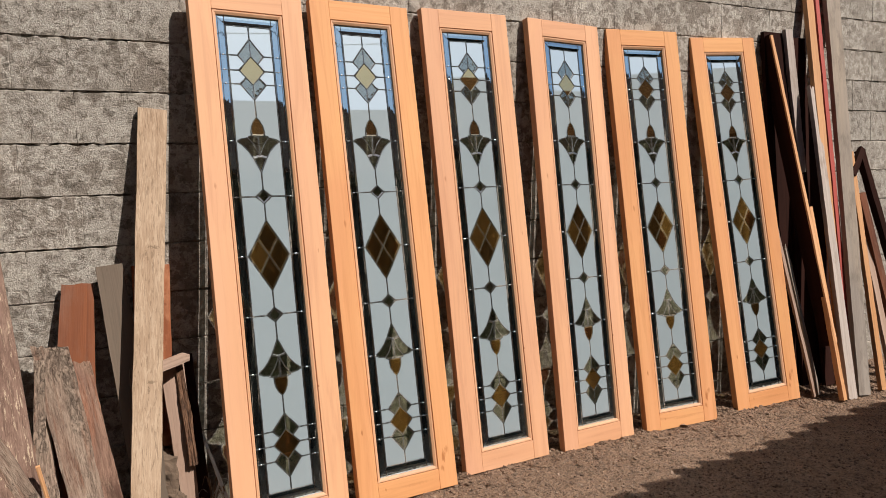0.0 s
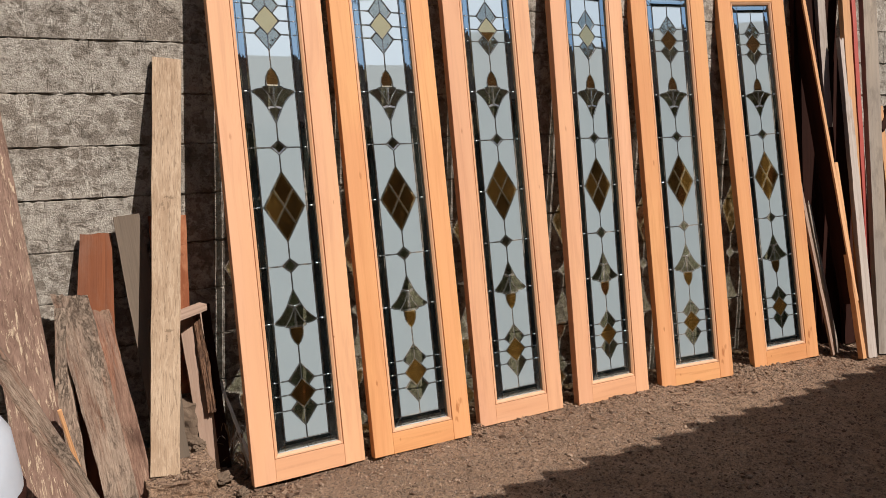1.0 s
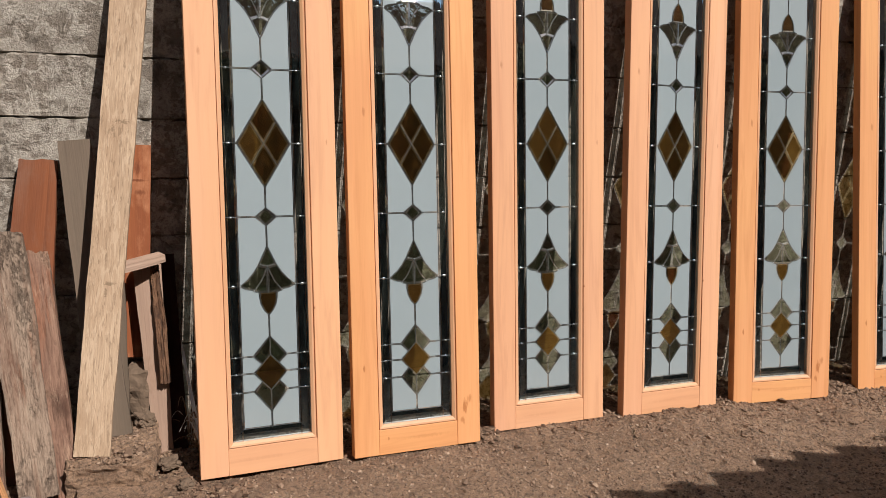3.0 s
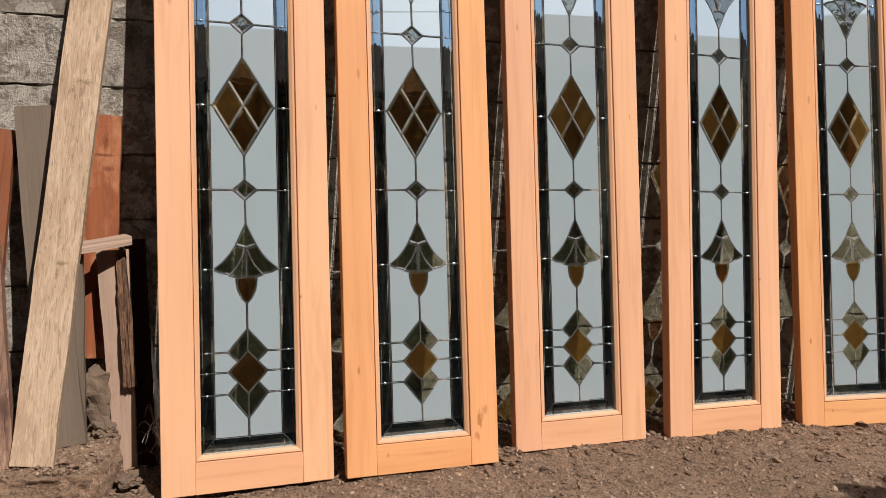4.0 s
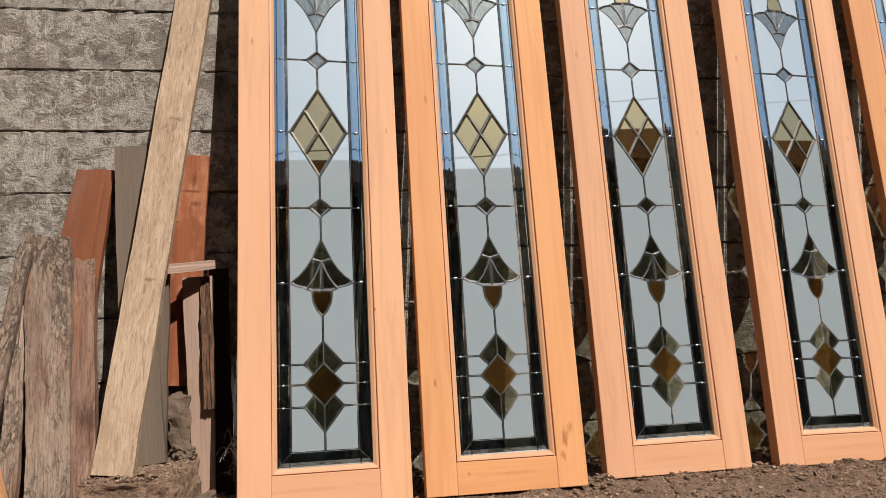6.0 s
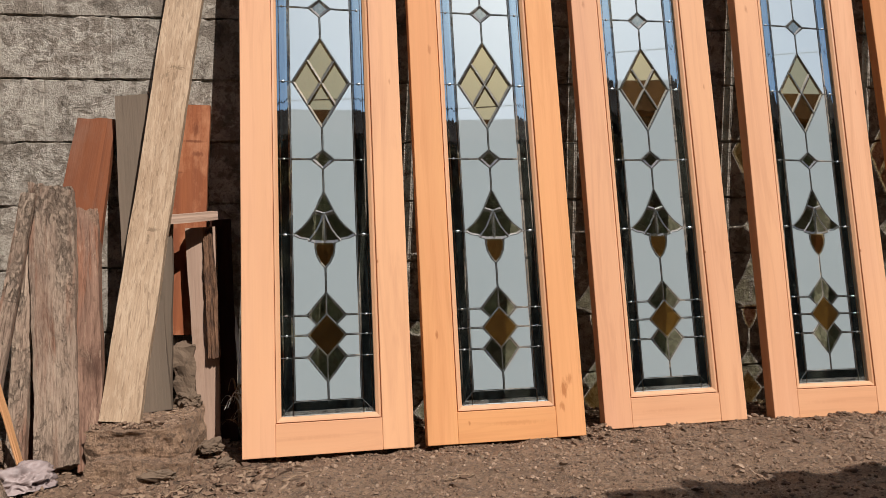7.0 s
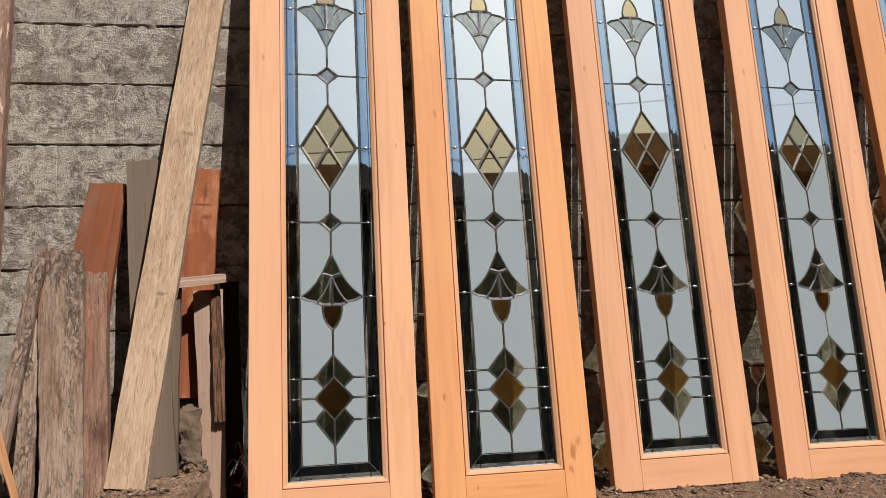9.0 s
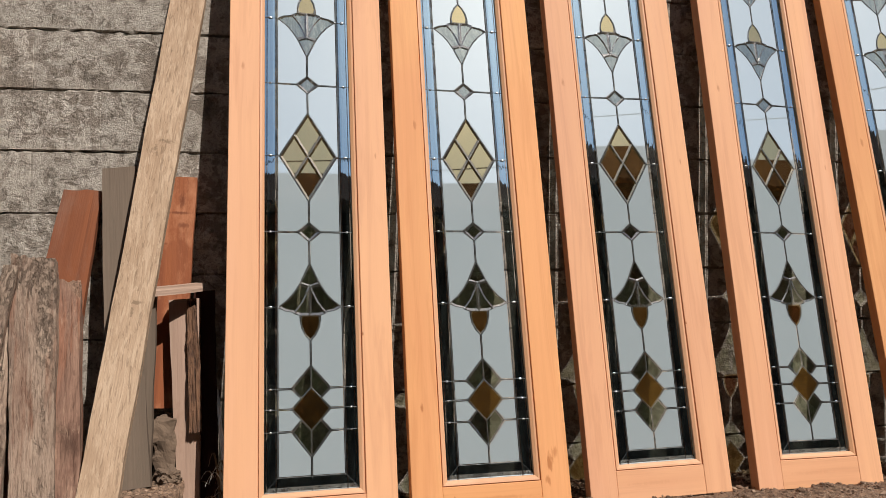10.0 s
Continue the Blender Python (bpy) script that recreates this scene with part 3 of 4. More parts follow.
# ---------------------------------------------------------------- house behind the camera
def build_house():
    house = tagged(new("house"), "low house with a clay tile roof in shade", "house")
    house.matrix_world = pose(3.4, -3.55, 0, 0, 0, 5.6) @ pose(-0.4, -1.08, 0)
    part("house_wall", from_bm("house_wall", box_bm(-9, 9, -4.5, 0, -0.1, 2.90, 0.01), PLASTER), house)
    eave, ridge = Vector((0, 1.51, 2.385)), Vector((0, -2.1, 4.56))
    run = ridge - eave
    n = Vector((0, -run.z, run.y)).normalized()
    if n.z < 0:
        n = -n
    slab = [(sx * 9.2, *(p + n * o).yz) for o in (-0.06, 0.0) for p in (eave, ridge) for sx in (-1, 1)]
    part("soffit", mesh_of("soffit", slab, [(0, 1, 3, 2), (4, 6, 7, 5), (0, 4, 5, 1), (2, 3, 7, 6), (0, 2, 6, 4), (1, 5, 7, 3)], SOFFIT), house)
    top = [(x, y, z + 0.004) for x, y, z in slab[4:]]
    top += [(x, y, z + 0.03) for x, y, z in top]
    part("roof", mesh_of("roof", top, [(0, 1, 3, 2), (4, 6, 7, 5), (0, 4, 5, 1), (2, 3, 7, 6), (0, 2, 6, 4), (1, 5, 7, 3)], TILE), house)
    back = [(sx * 9.2, y, z) for z, y in ((4.56, -2.1), (2.95, -4.6)) for sx in (-1, 1)]
    back += [(x, y, z - 0.08) for x, y, z in back]
    part("back_roof", mesh_of("back_roof", back, [(0, 1, 3, 2), (4, 6, 7, 5), (0, 4, 5, 1), (2, 3, 7, 6), (0, 2, 6, 4), (1, 5, 7, 3)], TILE), house)
    # a course of overlapping eave tiles: each is high on one side and slides under the next
    pitch, r = 0.205, 0.058
    verts, faces = [], []
    prof = [(-0.105, 0.0), (-0.100, r), (-0.06, 0.86 * r), (0.02, 0.42 * r), (0.115, 0.006)]
    for u, h in prof:
        for p in (eave - run.normalized() * (0.10 + 0.04 * h / r), eave + run.normalized() * 0.22):
            q = p + n * (h if p.y > 1.45 else 0.3 * h - 0.012)
            verts.append((u, q.y, q.z))
    for k in range(len(prof) - 1):
        faces.append((2 * k, 2 * k + 1, 2 * k + 3, 2 * k + 2))
    faces.append(tuple(range(0, 2 * len(prof), 2)))
    me = mesh_of("eave_tile", verts, faces, TILE)
    for i in range(86):
        ob = part("eave_tile", me, house)
        ob.location = (-8.9 + i * pitch + random.uniform(-0.02, 0.02), random.uniform(-0.022, 0.018), 0)


build_house()

# two dark screens out of view, added to cut sky light from the sides
for name, x, top, label in (("wall_west", -1.3, 7.0, "unseen tall dark wall added to block western sky light"), ("fence_east", 13.0, 3.1, "unseen dark fence added to block eastern sky light")):
    side = new(name, from_bm(name, box_bm(x - 0.05, x + 0.05, -6.0, 0.0, -0.1, top, 0.01), SOFFIT))
    tagged(side, label, "wall" if top > 5 else "fence", kind="structure")


def cable(name, a, b, sag, r, label):
    cu = bpy.data.curves.new(name, "CURVE")
    cu.dimensions, cu.bevel_depth, cu.bevel_resolution = "3D", r, 1
    sp = cu.splines.new("POLY")
    sp.points.add(24)
    for i, p in enumerate(sp.points):
        f = i / 24
        q = Vector(a).lerp(Vector(b), f)
        p.co = (q.x, q.y, q.z - sag * 4 * f * (1 - f), 1)
    cu.materials.append(CABLE)
    ob = new(name, cu)
    tagged(ob, label, "cable")


cable("overhead_cable", (-34, -27, 13.4), (42, -27, 21.0), 1.2, 0.028, "thin black overhead cable against the sky")

# ---------------------------------------------------------------- glazed doors
W2, H, TH = 0.23, 2.11, 0.040            # half width, height, thickness
OPEN_U, OPEN_B, OPEN_T = 0.143, 0.086, 2.027
GL_U, GL_B, GL_T = 0.127, 0.102, 2.010   # inner edges of the beads
MID = 1.0555
FR_U, FR_W = 0.091, 0.9155               # half size of the frosted field
SHEET_Y, GLASS_Y = 0.010, 0.016
STEPS = [-FR_W, -0.797, -0.737, -0.682, -0.454, -0.2335, 0.0, 0.2335, 0.454, 0.682, 0.737, 0.797, FR_W]

TULIP = [(0.0, 0.329), (0.0262, 0.385), (0.0415, 0.410), (0.0605, 0.432), (0.0790, 0.447), (0.088, 0.454)]
SCALLOP = [(0.088, 0.454), (0.070, 0.4645), (0.048, 0.468), (0.040, 0.474), (0.027, 0.478)]
BUD = [(0.024, 0.478), (0.0265, 0.493), (0.0225, 0.514), (0.012, 0.536), (0.0, 0.5495)]
PROFILE = ([(0.0815, 0.0), (0.0, 0.139), (0.0, 0.2045), (0.030, 0.2335), (0.0, 0.2625)] + TULIP + SCALLOP[1:] + BUD
           + [(0.0, 0.619), (0.051, 0.682), (0.0268, 0.709), (0.050, 0.737), (0.0268, 0.766), (0.051, 0.797), (0.0, 0.8655), (0.0, FR_W)])


def profile(w):
    """Half width of the middle figure at the height w over the middle."""
    w = abs(w)
    for (u0, w0), (u1, w1) in zip(PROFILE, PROFILE[1:]):
        if w0 <= w <= w1 and w1 > w0:
            return u0 + (u1 - u0) * (w - w0) / (w1 - w0)
    return 0.0


def facet(name, poly, inset, rise, mat, y=GLASS_Y, thick=0.004):
    """A cut piece with its bevel on the inner side: a flat table behind a sloping rim, over the outline poly [(u, w)]."""
    cu = sum(p[0] for p in poly) / len(poly)
    cw = sum(p[1] for p in poly) / len(poly)
    size = min(math.hypot(u - cu, w - cw) for u, w in poly)
    k = max(0.15, 1 - inset / max(size, 1e-4))
    n = len(poly)
    verts = [(u, y, MID + w) for u, w in poly]
    verts += [(cu + (u - cu) * k, y + rise, MID + cw + (w - cw) * k) for u, w in poly]
    area = sum(poly[i][0] * poly[(i + 1) % n][1] - poly[(i + 1) % n][0] * poly[i][1] for i in range(n))
    faces = [tuple(range(n, 2 * n))]
    for i in range(n):
        j = (i + 1) % n
        faces.append((i, j, n + j, n + i))
    if area < 0:
        faces = [f[::-1] for f in faces]
    me = mesh_of(name, verts, faces, mat)
    me.materials.append(RIMS[mat.name])
    for p in list(me.polygons)[1:]:
        p.material_index = 1
    return me


def tube(verts, faces, pts, half, y, rise):
    """A flat half-round came along pts [(u, w)]."""
    prof = ((-1, 0.0), (-0.6, 0.8), (0, 1.0), (0.6, 0.8), (1, 0.0))
    base = len(verts)
    for i, (u, w) in enumerate(pts):
        a, b = pts[max(i - 1, 0)], pts[min(i + 1, len(pts) - 1)]
        d = Vector((b[0] - a[0], b[1] - a[1])).normalized()
        for s, h in prof:
            verts.append((u - d.y * s * half, y - h * rise, MID + w + d.x * s * half))
    for i in range(len(pts) - 1):
        for k in range(4):
            a = base + i * 5 + k
            faces.append((a, a + 5, a + 6, a + 1))


def came_lines():
    """All lead lines of one panel, as lists of points."""
    out = []
    for s in (1, -1):
        for m in (1, -1):
            out.append([(m * u, s * w) for u, w in TULIP])
            out.append([(m * u, s * w) for u, w in SCALLOP])
            out.append([(m * u, s * w) for u, w in BUD])
            out.append([(0, s * 0.139), (m * 0.0815, 0)])
            out.append([(0, s * 0.2045), (m * 0.030, s * 0.2335), (0, s * 0.2625)])
            out.append([(0, s * 0.619), (m * 0.051, s * 0.682), (m * 0.0268, s * 0.709)])
            out.append([(0, s * 0.680), (m * 0.0268, s * 0.709), (m * 0.050, s * 0.737), (m * 0.0268, s * 0.766), (0, s * 0.795)])
            out.append([(m * 0.0268, s * 0.766), (m * 0.051, s * 0.797), (0, s * 0.8655)])
            for w in (0.2335, 0.454, 0.682, 0.737, 0.797):
                out.append([(m * profile(w), s * w), (m * GL_U, s * w)])
            out.append([(m * FR_U, s * FR_W), (m * GL_U, s * 0.953)])
        out.append([(0, s * 0.139), (0, s * 0.2045)])
        out.append([(0, s * 0.2625), (0, s * 0.329)])
        out.append([(0, s * 0.5495), (0, s * 0.619)])
        out.append([(0, s * 0.8655), (0, s * 0.953)])
        out.append([(-FR_U, s * FR_W), (FR_U, s * FR_W)])
        out.append([(s * FR_U, -FR_W), (s * FR_U, FR_W)])
        out.append([(s * 0.0815, 0), (s * GL_U, 0)])
    return out


VEIN = [(0.0, 0.392), (0.008, 0.415), (0.020, 0.440), (0.034, 0.459), (0.044, 0.470)]


def vein_sets():
    """The thin bright lines inside each flower, diamond and cluster, set by set."""
    out = [[[(-0.04075, 0.0695), (0.04075, -0.0695)], [(0.04075, 0.0695), (-0.04075, -0.0695)]]]
    for s in (1, -1):
        flower = [[(m * u, s * w) for u, w in VEIN] for m in (1, -1)]
        flower.append([(0, s * 0.392), (0, s * 0.478)])
        flower.append([(-0.0262, s * 0.385), (0, s * 0.394), (0.0262, s * 0.385)])
        out += [flower, [[(0, s * 0.619), (0, s * 0.680)]], [[(0, s * 0.795), (0, s * 0.8655)]]]
    return out


def densify(pts, step=0.03):
    out = [pts[0]]
    for a, b in zip(pts, pts[1:]):
        n = max(1, int(math.hypot(b[0] - a[0], b[1] - a[1]) / step))
        out += [(a[0] + (b[0] - a[0]) * i / n, a[1] + (b[1] - a[1]) * i / n) for i in range(1, n + 1)]
    return out


def panel_pieces():
    """(name, mesh) of every glass piece of one panel."""
    out = []
    for m in (1, -1):
        for a, b in zip(STEPS, STEPS[1:]):
            ws = sorted({a, b, *[s * w for s in (1, -1) for _, w in PROFILE if a < s * w < b]})
            inner = [(m * max(profile(w if a < w < b else w + (1e-5 if w == a else -1e-5)), 0.0), w) for w in ws]
            gap = 0.0031
            inner = [(u + m * gap, min(max(w, a + gap), b - gap)) for u, w in inner]
            inner = [p for p in inner if abs(p[0]) < FR_U - gap] or [(m * (FR_U - 2 * gap), a + gap)]
            poly = inner + [(m * (FR_U - gap), b - gap), (m * (FR_U - gap), a + gap)]
            n = len(poly)
            verts = [(u, GLASS_Y, MID + w) for u, w in poly] + [(u, GLASS_Y + 0.0012, MID + w) for u, w in poly]
            f = [tuple(range(n)), tuple(range(2 * n - 1, n - 1, -1))] + [(j, i, n + i, n + j) for i, j in zip(range(n), list(range(1, n)) + [0])]
            if m > 0:
                f = [q[::-1] for q in f]
            out.append(("frosted_pane", mesh_of("frosted_pane", verts, f, FROST)))
            # bevelled border strip: two slopes and a narrow flat
            u0, u1 = m * (FR_U + 0.0018), m * (GL_U - 0.0008)
            cut = [(u0, 0.0), (u0 + (u1 - u0) * 0.30, 0.0003), (u0 + (u1 - u0) * 0.70, 0.0003), (u1, 0.0)]
            sv = [(u, GLASS_Y - h, MID + w) for w in (a, b) for u, h in cut]
            sf = [(0, 1, 5, 4), (1, 2, 6, 5), (2, 3, 7, 6)]
            out.append(("border_strip", mesh_of("border_strip", sv, sf if m > 0 else [q[::-1] for q in sf], STRIP)))
        # top and bottom strips, mitred
        for s in (1, -1):
            w0, w1 = s * FR_W, s * 0.953
            wa, wb = w0 + (w1 - w0) * 0.36, w0 + (w1 - w0) * 0.64
            ua, ub = FR_U + (GL_U - FR_U) * 0.36, FR_U + (GL_U - FR_U) * 0.64
            sv = []
            for w, h, ue in ((w0, 0, FR_U), (wa, 0.0025, ua), (wb, 0.0025, ub), (w1, 0, GL_U)):
                sv += [(0.0, GLASS_Y - h, MID + w), (m * ue, GLASS_Y - h, MID + w)]
            sf = [(0, 1, 3, 2), (2, 3, 5, 4), (4, 5, 7, 6)]
            out.append(("border_strip", mesh_of("border_strip", sv, sf if m * s > 0 else [q[::-1] for q in sf], STRIP)))
            # corner piece outside the mitre
            cv = [(m * FR_U, GLASS_Y, MID + w0), (m * GL_U, GLASS_Y, MID + w0), (m * GL_U, GLASS_Y - 0.001, MID + w1)]
            cf = [(0, 1, 2)]
            out.append(("corner_piece", mesh_of("corner_piece", cv, cf if m * s > 0 else [q[::-1] for q in cf], STRIP)))
    # middle diamond: four bevelled amber lozenges
    hu, hw = 0.0815 / 2, 0.139 / 2
    for cu, cw in ((0, hw), (0, -hw), (hu, 0), (-hu, 0)):
        out.append(("amber_lozenge", facet("amber_lozenge", [(cu, cw + hw), (cu - hu, cw), (cu, cw - hw), (cu + hu, cw)], 0.0075, 0.0012, AMBER)))
    for s in (1, -1):
        c = s * 0.2335
        out.append(("small_diamond", facet("small_diamond", [(0, c + 0.029), (-0.030, c), (0, c - 0.029), (0.030, c)], 0.009, 0.0012, CLEAR)))
        out.append(("tulip_base", facet("tulip_base", [(0, s * 0.329), (-0.0131, s * 0.357), (-0.0262, s * 0.385), (0, s * 0.394), (0.0262, s * 0.385), (0.0131, s * 0.357)], 0.003, 0.001, CLEAR)))
        for m in (1, -1):
            outer = [(m * u, s * w) for u, w in TULIP[1:] + SCALLOP[1:3] + VEIN[::-1]]
            out.append(("tulip_petal", facet("tulip_petal", outer, 0.0030, 0.0011, CLEAR)))
            inner = [(m * u, s * w) for u, w in VEIN + [(0.040, 0.474), (0.027, 0.478), (0.0, 0.478)]]
            out.append(("tulip_petal", facet("tulip_petal", inner, 0.0030, 0.0011, CLEAR)))
        bud = [(u, s * w) for u, w in BUD] + [(-u, s * w) for u, w in BUD[-2::-1]]
        out.append(("amber_bud", facet("amber_bud", bud, 0.0030, 0.0008, AMBER)))
        for m in (1, -1):
            half = [(0, s * 0.619), (m * 0.051, s * 0.682), (m * 0.0268, s * 0.709), (0, s * 0.680)]
            out.append(("cluster_diamond", facet("cluster_diamond", half, 0.0030, 0.0010, CLEAR)))
            half = [(0, s * 0.8655), (m * 0.051, s * 0.797), (m * 0.0268, s * 0.766), (0, s * 0.795)]
            out.append(("cluster_diamond", facet("cluster_diamond", half, 0.0030, 0.0010, CLEAR)))
        mid = [(0, s * 0.680), (0.0268, s * 0.709), (0.050, s * 0.737), (0.0268, s * 0.766), (0, s * 0.795), (-0.0268, s * 0.766), (-0.050, s * 0.737), (-0.0268, s * 0.709)]
        out.append(("amber_diamond", facet("amber_diamond", mid, 0.0032, 0.0008, AMBER)))
    return out


def blob(r, flat):
    bm = bmesh.new()
    bmesh.ops.create_icosphere(bm, subdivisions=2, radius=r)
    for v in bm.verts:
        v.co.y *= flat
    return bm


def build_door():
    door = new("glazed_door")
    part("stile", from_bm("stile", box_bm(-W2, -OPEN_U, 0, TH, 0, H, 0.0025), DOOR_WOOD), door)
    part("stile", from_bm("stile", box_bm(OPEN_U, W2, 0, TH, 0, H, 0.0025), DOOR_WOOD), door)
    part("bottom_rail", from_bm("bottom_rail", box_bm(-OPEN_U, OPEN_U, 0.0006, TH, 0, OPEN_B, 0.0015), DOOR_RAIL), door)
    part("top_rail", from_bm("top_rail", box_bm(-OPEN_U, OPEN_U, 0.0006, TH, OPEN_T, H, 0.0015), DOOR_RAIL), door)
    # glazing beads with a small step and a slope, mitred at the corners
    o = ((-OPEN_U, OPEN_B), (OPEN_U, OPEN_B), (OPEN_U, OPEN_T), (-OPEN_U, OPEN_T))
    i = ((-GL_U, GL_B), (GL_U, GL_B), (GL_U, GL_T), (-GL_U, GL_T))
    for k in range(4):
        a, b, c, d = o[k], o[(k + 1) % 4], i[(k + 1) % 4], i[k]
        mid_ = lambda p, q, f: (p[0] + (q[0] - p[0]) * f, p[1] + (q[1] - p[1]) * f)
        rows = [(a, b, 0.0075), (mid_(a, d, 0.14), mid_(b, c, 0.14), 0.0075), (mid_(a, d, 0.18), mid_(b, c, 0.18), 0.0025), (mid_(a, d, 0.5), mid_(b, c, 0.5), 0.0035), (d, c, SHEET_Y - 0.001), (d, c, 0.030), (a, b, 0.030)]
        verts = [(u, y, v) for p, q, y in rows for u, v in (p, q)]
        n = len(rows)
        faces = [(2 * r, 2 * r + 1, 2 * ((r + 1) % n) + 1, 2 * ((r + 1) % n)) for r in range(n)]
        faces += [tuple(range(0, 2 * n, 2))[::-1], tuple(range(1, 2 * n, 2))]
        part("glazing_bead", mesh_of("glazing_bead", verts, faces, BEAD_WOOD), door, "pale moulded glazing bead")
    verts, faces = [], []
    for line in came_lines():
        tube(verts, faces, densify(line), 0.0011, GLASS_Y, 0.0014)
    panel = part("leaded_panel", mesh_of("lead_came", verts, faces, LEAD, True), door, "leaded panel of dark grey came lines")
    # bright metal lines stand in for bevel edges that catch the light
    for lines in vein_sets():
        verts, faces = [], []
        for line in lines:
            tube(verts, faces, densify(line), 0.0009, GLASS_Y - 0.0004, 0.0014)
        part("inner_came", mesh_of("inner_came", verts, faces, GLINT, True), panel, "thin bright line for a bevel edge catching light")
    for name, me in panel_pieces():
        part(name, me, panel)
    bead = from_bm("solder_joint", blob(0.0040, 0.5), SOLDER, True)
    for m in (1, -1):
        for w in STEPS[1:-1]:
            ob = part("solder_joint", bead, panel, "bright silver solder joint")
            ob.location = (m * (FR_U + 0.019), GLASS_Y - 0.0025, MID + w)
            ob.scale = (1.6, 1, 1) if abs(w) in (0.454, 0.0) else (1, 1, 0.8)
    for s in (1, -1):
        for u, w in ((0.0, 0.392), (0.088, 0.454), (-0.088, 0.454), (0.044, 0.470), (-0.044, 0.470)):
            ob = part("solder_joint", bead, panel, "bright silver solder joint")
            ob.location = (u, GLASS_Y - 0.0020, MID + s * w)
            ob.scale = (0.62, 0.8, 0.62)
    return door


# x, y, z of the foot; turn, lean and sideways tilt in degrees
DOORS = [
    (1.473, -0.400, 0.004, 4.60, 8.40, -0.48, "orange pine door with long leaded glass, leaning beside scrap boards"),
    (1.966, -0.393, 0.007, 2.74, 8.99, -0.24, "orange pine door with long leaded glass and knots"),
    (2.505, -0.313, 0.005, 1.72, 7.14, 0.28, "pinkish pine door with long leaded glass leaning on wall"),
    (3.043, -0.308, 0.001, 4.30, 7.40, -1.20, "slim orange pine door with leaded glass leaning on wall"),
    (3.578, -0.325, -0.004, -5.18, 7.90, 0.52, "orange pine door with leaded glass, slightly turned"),
    (4.246, -0.325, -0.004, -6.00, 7.80, 2.26, "orange pine door with leaded glass beside dark planks"),
]


def door_pose(x, y, z, turn, lean, tilt):
    return pose(x, y, z, 0, 0, turn) @ pose(0, 0, 0, -lean, 0, 0) @ pose(0, 0, 0, 0, -tilt, 0)


first_door = build_door()
for i, (*numbers, label) in enumerate(DOORS):
    m = door_pose(*numbers)
    if i == 0:
        door = first_door
        door.matrix_world = m
    else:
        door = copy_thing(first_door, m)
    tagged(door, label, "door", "leaded glass doors", kind="thing")
    if i in (1, 4, 5):
        for piece in door.children:
            slot = piece.material_slots[0]
            if slot.material in (DOOR_WOOD, DOOR_RAIL):
                swap = YELLOW_WOOD if slot.material == DOOR_WOOD else YELLOW_RAIL
                slot.link = "OBJECT"
                slot.material = swap

# ---------------------------------------------------------------- boards and scrap on the west side
plank("board", "sun-bleached pale board with knots leaning on wall", (0.935, -0.400, 0.118), (1.095, -0.035, 1.630), 0.100, 0.026, BLEACHED, taper=1.05, seed=3)
plank("board", "red-brown board with pale worn edge leaning on wall", (0.700, -0.290, 0.0), (0.789, -0.045, 0.975), 0.180, 0.022, REDDISH, taper=0.60, seed=4, ragged=0.004)
plank("board", "grey-green weathered board leaning on wall", (0.982, -0.270, 0.116), (0.898, -0.078, 1.040), 0.115, 0.022, GREENISH, taper=0.8, seed=5)
plank("board", "short grey-green offcut board standing on a slab", (0.986, -0.235, 0.112), (0.985, -0.185, 0.655), 0.094, 0.020, GREENISH, seed=18, wobble=0.003)
plank("board", "bright red-brown board with knot leaning on wall", (1.028, -0.075, 0.31), (1.052, -0.022, 1.024), 0.126, 0.020, RUSSET, taper=1.1, seed=6)
plank("board", "narrow pale plank with a strip of bark", (1.128, -0.190, 0.0), (1.097, -0.105, 0.634), 0.060, 0.030, PALE, taper=1.45, seed=7)
plank("batten", "short pale batten lying across a plank top", (1.000, -0.200, 0.652), (1.136, -0.118, 0.669), 0.024, 0.04, PALE, facing=(0, -0.1, 1), seed=8)
plank("board", "dark brown board in shade behind a narrow plank", (1.175, -0.17, 0.0), (1.150, -0.06, 0.66), 0.06, 0.02, DARK, seed=9)
plank("board", "rotten grey-brown timber with crumbled top", (0.797, -0.438, 0.02), (0.682, -0.125, 0.765), 0.104, 0.040, ROTTEN, wobble=0.004, taper=1.16, top_cut=-0.020, ragged=0.005, seed=10, cracks=0.0030)
plank("board", "rotten narrow timber with split reddish edge", (0.877, -0.440, 0.01), (0.765, -0.090, 0.752), 0.062, 0.035, RUSTY, wobble=0.003, ragged=0.005, taper=1.12, seed=11, cracks=0.0025)
plank("board", "small grey-brown plank leaning on rotten timber", (0.600, -0.42, 0.0), (0.648, -0.20, 0.735), 0.036, 0.02, ROTTEN, wobble=0.002, seed=12, cracks=0.003)
plank("board", "short worm-eaten grey-brown offcut timber", (0.665, -0.36, 0.0), (0.640, -0.20, 0.56), 0.048, 0.025, ROTTEN, wobble=0.003, ragged=0.01, seed=13, cracks=0.003)
plank("board", "tall plank with flaking brown paint", (0.590, -0.560, 0.0), (0.430, -0.048, 1.66), 0.145, 0.035, FLAKED, wobble=0.002, seed=14, cracks=0.004)
plank("board", "weathered plank slanting low across other boards", (0.800, -0.78, 0.0), (0.460, -0.70, 0.76), 0.050, 0.025, ROTTEN, wobble=0.003, seed=15)
plank("stick", "thin orange split stick among scrap boards", (0.702, -0.405, 0.0), (0.625, -0.49, 0.45), 0.013, 0.010, ORANGE, wobble=0.002, seed=16, category="stick")
